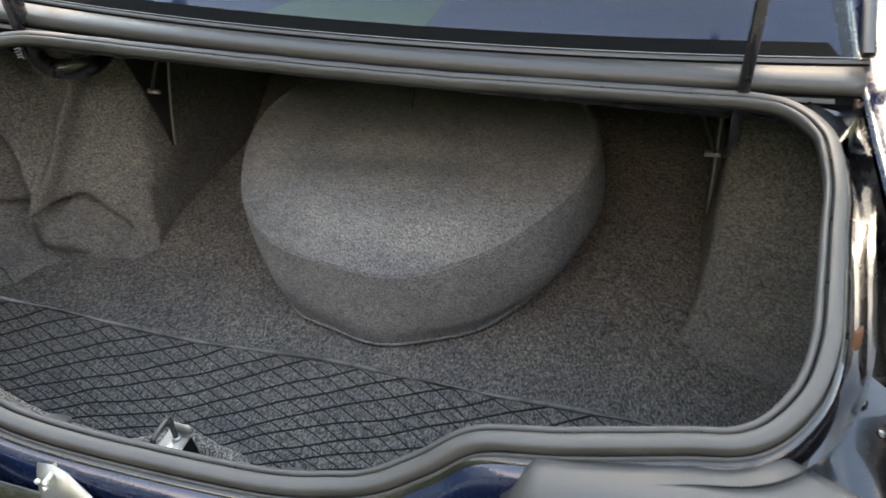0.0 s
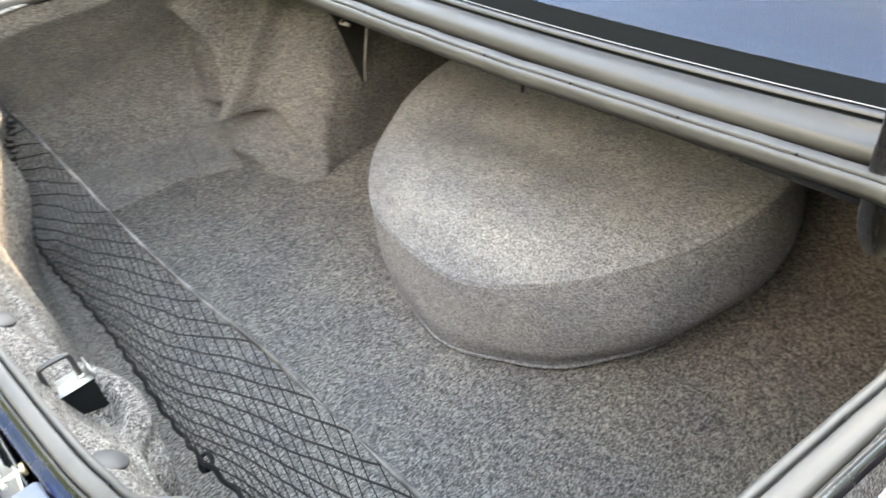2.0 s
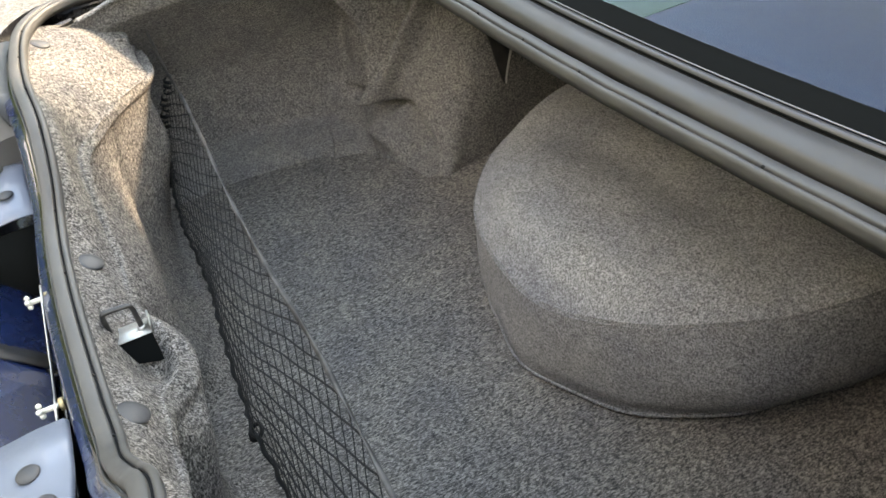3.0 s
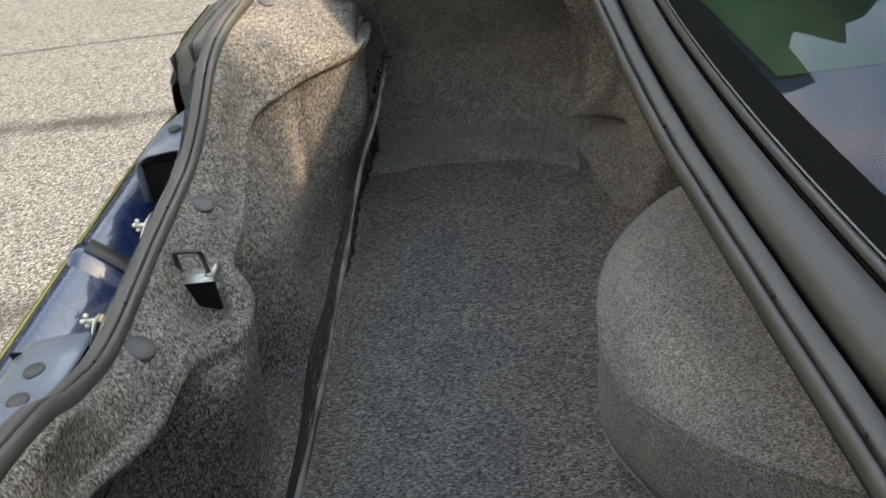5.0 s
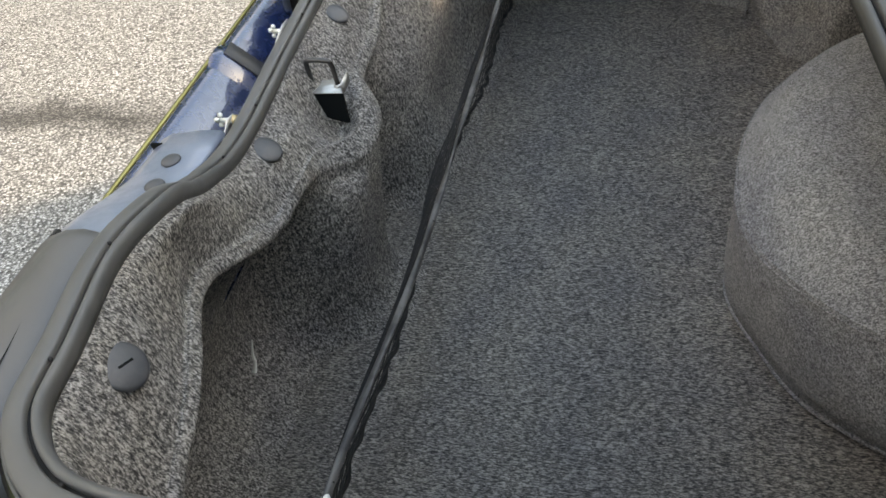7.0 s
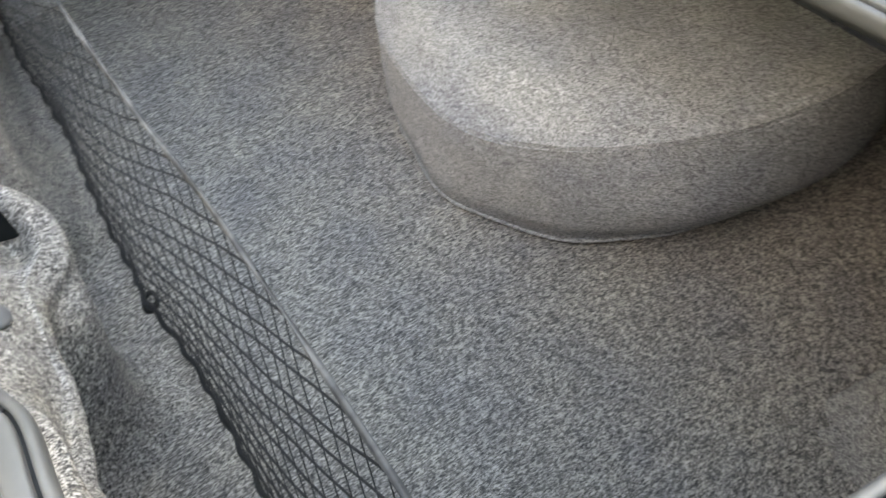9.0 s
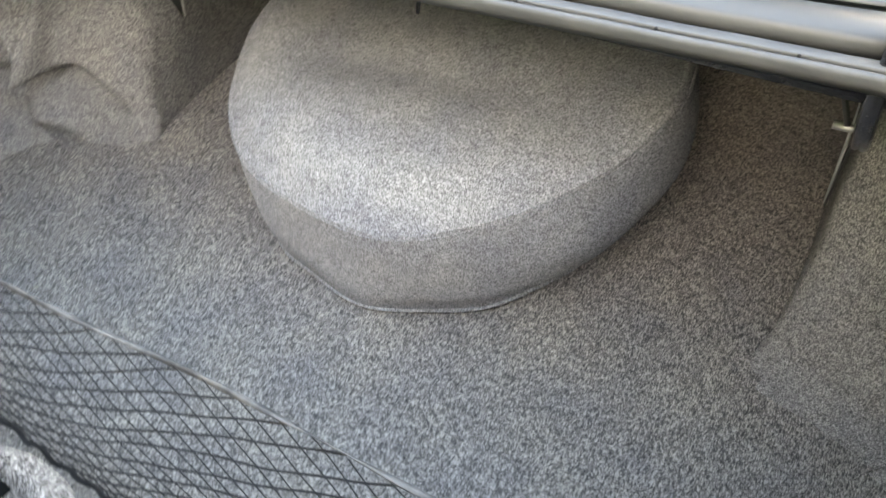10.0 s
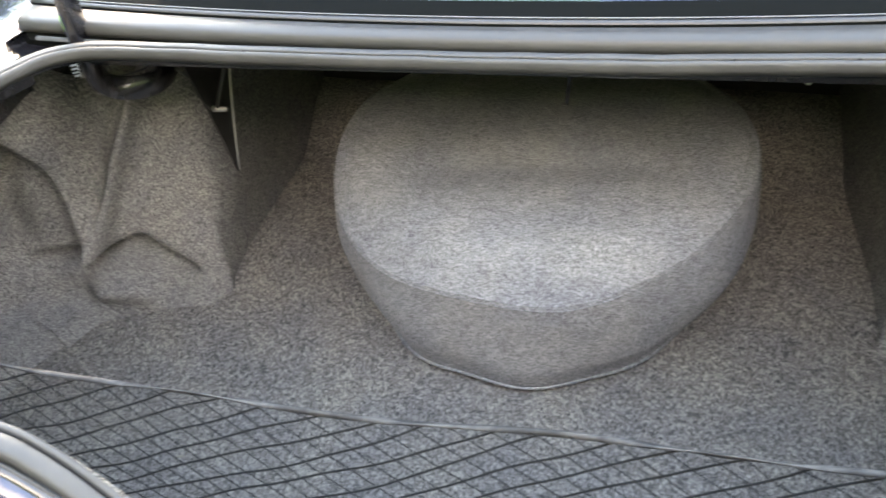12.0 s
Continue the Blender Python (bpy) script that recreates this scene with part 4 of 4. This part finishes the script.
def cover_point(a, r, z, rh):
    k = smooth(.56, .42, z)
    sag = .004 * math.sin(2 * a + 1) + .003 * math.sin(5 * a) + .002 * math.sin(9 * a + 2)
    w = .987 + (r / .36) * sag * (.3 + k * .5) / .36
    p = C + Vector((r * w * math.cos(a), r * w * math.sin(a), z))
    flat = smooth(.10, .30, r)
    p += Vector((math.cos(a), math.sin(a), 0)) * .006 * noise.noise(Vector((p.x * 6, p.y * 6, p.z * 9))) * smooth(.62, .54, z)
    p.z += .004 * noise.noise(Vector((p.x * 8, p.y * 8, 1))) * (1 - k) + .003 * math.sin(3 * a + .5) * flat * (1 - k)
    p.z -= .009 * math.exp(-((p.y - .72 + .5 * p.x * p.x - .02 * math.sin(9 * p.x)) / .045) ** 2) * (1 - flat * .5) * (1 - k)      # shallow dip across the hub
    if z < .50:
        lift = .012 * math.exp(-((a - 5.6) / .45) ** 2) + .003 * math.sin(4 * a + 2.2)
        p.z += (.004 + max(lift, 0)) * smooth(.48, .40, z)
        p.z = max(p.z, FLOOR + .003 + RISE * smooth(1.02, 1.30, p.y) ** 1.4)
    return p


ring = [cover_rows(2 * math.pi * k / NA) for k in range(NA)]
under(cover, part("fabric", grid(ring, close_u=True), COVER_FELT))
for row in (8 * 4, 9 * 4):
    seam = [p[row] + (p[row] - C - Vector((0, 0, .5))).normalized() * .0003 for p in ring]
    under(cover, part("seam", tube(seam, .0010, 5, closed=True), COVER_FELT, None, "stitched seam"))
under(cover, part("hem", tube([p[-1] for p in ring], .0032, 6, closed=True), COVER_FELT, None, "rolled hem"))

# ---- cargo net ----
net = thing("cargo_net", "black elastic cargo net stretched across the boot", "cargo net", at=(0, .08, .47))
XL, XR = -.75, .67
FAMILIES = ((1, .62, .058, .0013), (-1, .44, .040, .0007))


def upper(x):
    return Vector((x, .160 - .006 * x + .004 * math.sin(8 * x), (.716 + .012 * x) - .012 * math.sin(math.pi * (x - XL) / (XR - XL)) + .003 * math.sin(17 * x)))


def lower(x):
    pull = math.exp(-((x - .004) / .05) ** 2)
    return Vector((x, .072 - .006 * pull + .03 * max(-x, 0) + .004 * math.sin(13 * x), .478 + .010 * pull + .012 * math.cos(2.2 * x) + .006 * math.sin(21 * x)))


def on_net(x, v):
    p = upper(x).lerp(lower(x), v)
    p.y -= .012 * math.sin(math.pi * v)
    return p


bm = bmesh.new()
for family, span, step, radius in FAMILIES:
    k = XL - span - .1
    while k < XR + span + .1:
        path = []
        for i in range(61):
            v = i / 60
            x = k - family * span * v + .003 * math.sin(9 * v + k * 40) + .001 * math.sin(31 * v + k * 77)
            w = min(max(v + .003 * math.sin(x * 60 + k * 9) + .007 * math.sin(x * 19 + k * 31), 0), 1)
            if XL < x < XR:
                path.append(on_net(x, w) + Vector((0, .0012 * family, 0)))
        if len(path) > 2:
            tube(path, radius, 5, bm)
        k += step
under(net, part("netting", bm, CORD))
top = [upper(XL + (XR - XL) * i / 160) for i in range(161)]
rows = []
for i, p in enumerate(top):
    a = .9 * math.sin(i * .21) + .5 * math.sin(i * .083 + 1)
    w = Vector((0, math.cos(a), math.sin(a)))
    n = Vector((0, -math.sin(a), math.cos(a)))
    rows.append([p + w * .0032 + n * .001, p + w * .0032 - n * .001, p - w * .0032 - n * .001, p - w * .0032 + n * .001])
under(net, part("top_strap", grid(rows, close_v=True), STRAP, None, "flat twisted elastic strap"))
for s, x in ((-1, XL), (1, XR)):
    tail = catmull([upper(x), upper(x) + Vector((s * .004, -.006, .05)), upper(x) + Vector((s * .012, -.010, .10))], 8)
    under(net, part("strap_tail", tube(tail, .003, 6), STRAP))
bm = bmesh.new()
bmesh.ops.create_uvsphere(bm, u_segments=10, v_segments=6, radius=.0042, matrix=Matrix.Translation(upper(.52)) @ Matrix.Diagonal((1.6, 1, .7, 1)))
under(net, part("clip", bm, WHITE_PLASTIC, None, "small white plastic clip"))
low = [lower(XL + (XR - XL) * i / 220) + Vector((0, .002 * math.sin(i * .9), .003 * math.sin(i * .63))) for i in range(221)]
under(net, part("bottom_cord", tube(low, .0032, 6), CORD, None, "gathered black bottom cord"))
for x in (XL, XR):
    # gathered end: a crumpled tape with the cord wound round it
    line = [on_net(x, i / 60) + Vector((.006 * noise.noise(Vector((x, i * .21, 0))), .006 * noise.noise(Vector((x, i * .21, 5))), 0)) for i in range(61)]
    rows = []
    for i, p in enumerate(line):
        a = 1.2 * math.sin(i * .7) + i * .11
        w = (.010 + .006 * noise.noise(Vector((i * .31, x, 3)))) * (1 - .6 * smooth(.55, 1, i / 60))
        side = Vector((math.cos(a) * .7, math.sin(a), .2)) * w
        rows.append([p - side, p + Vector((.002 * math.sin(i * 1.9), .003 * math.cos(i * 1.3), 0)), p + side])
    under(net, part("end_tape", solid(rows, .001), TWILL, None, "crumpled pale tape"))
    wound = [p + Vector((math.cos(i * .55), math.sin(i * .55), 0)) * (.004 + .004 * abs(math.sin(i * .13))) for i, p in enumerate(catmull(line, 4))]
    under(net, part("side_binding", tube(wound, .0024, 6, taper=lambda t: .7 + .9 * abs(math.sin(t * 23)) + 1.2 * smooth(.5, .9, t)), CORD, None, "bunched black cord"))
ring = [Vector((.004 + .012 * math.cos(a), .070 + .009 * math.sin(a), .495 + .006 * math.sin(a))) for a in [2 * math.pi * k / 16 for k in range(16)]]
under(net, part("hook", tube(ring, .0034, 6, closed=True), CORD, None, "black plastic hook"))

# ---- small things ----
bm = grid([[Vector((.652 + .005 * v * math.cos(w), .150 + .024 * w * .5 + .004 * v, .894 + .006 * math.sin(w * 3) + .003 * v * v)) for v in (-1, -.5, 0, .5, 1)] for w in [-.8 + .2 * i for i in range(9)]])
under(thing("dry_leaf", "small dry brown leaf lying in the water channel", "leaf", at=(.652, .150, .885)), part("blade", bm, LEAF))
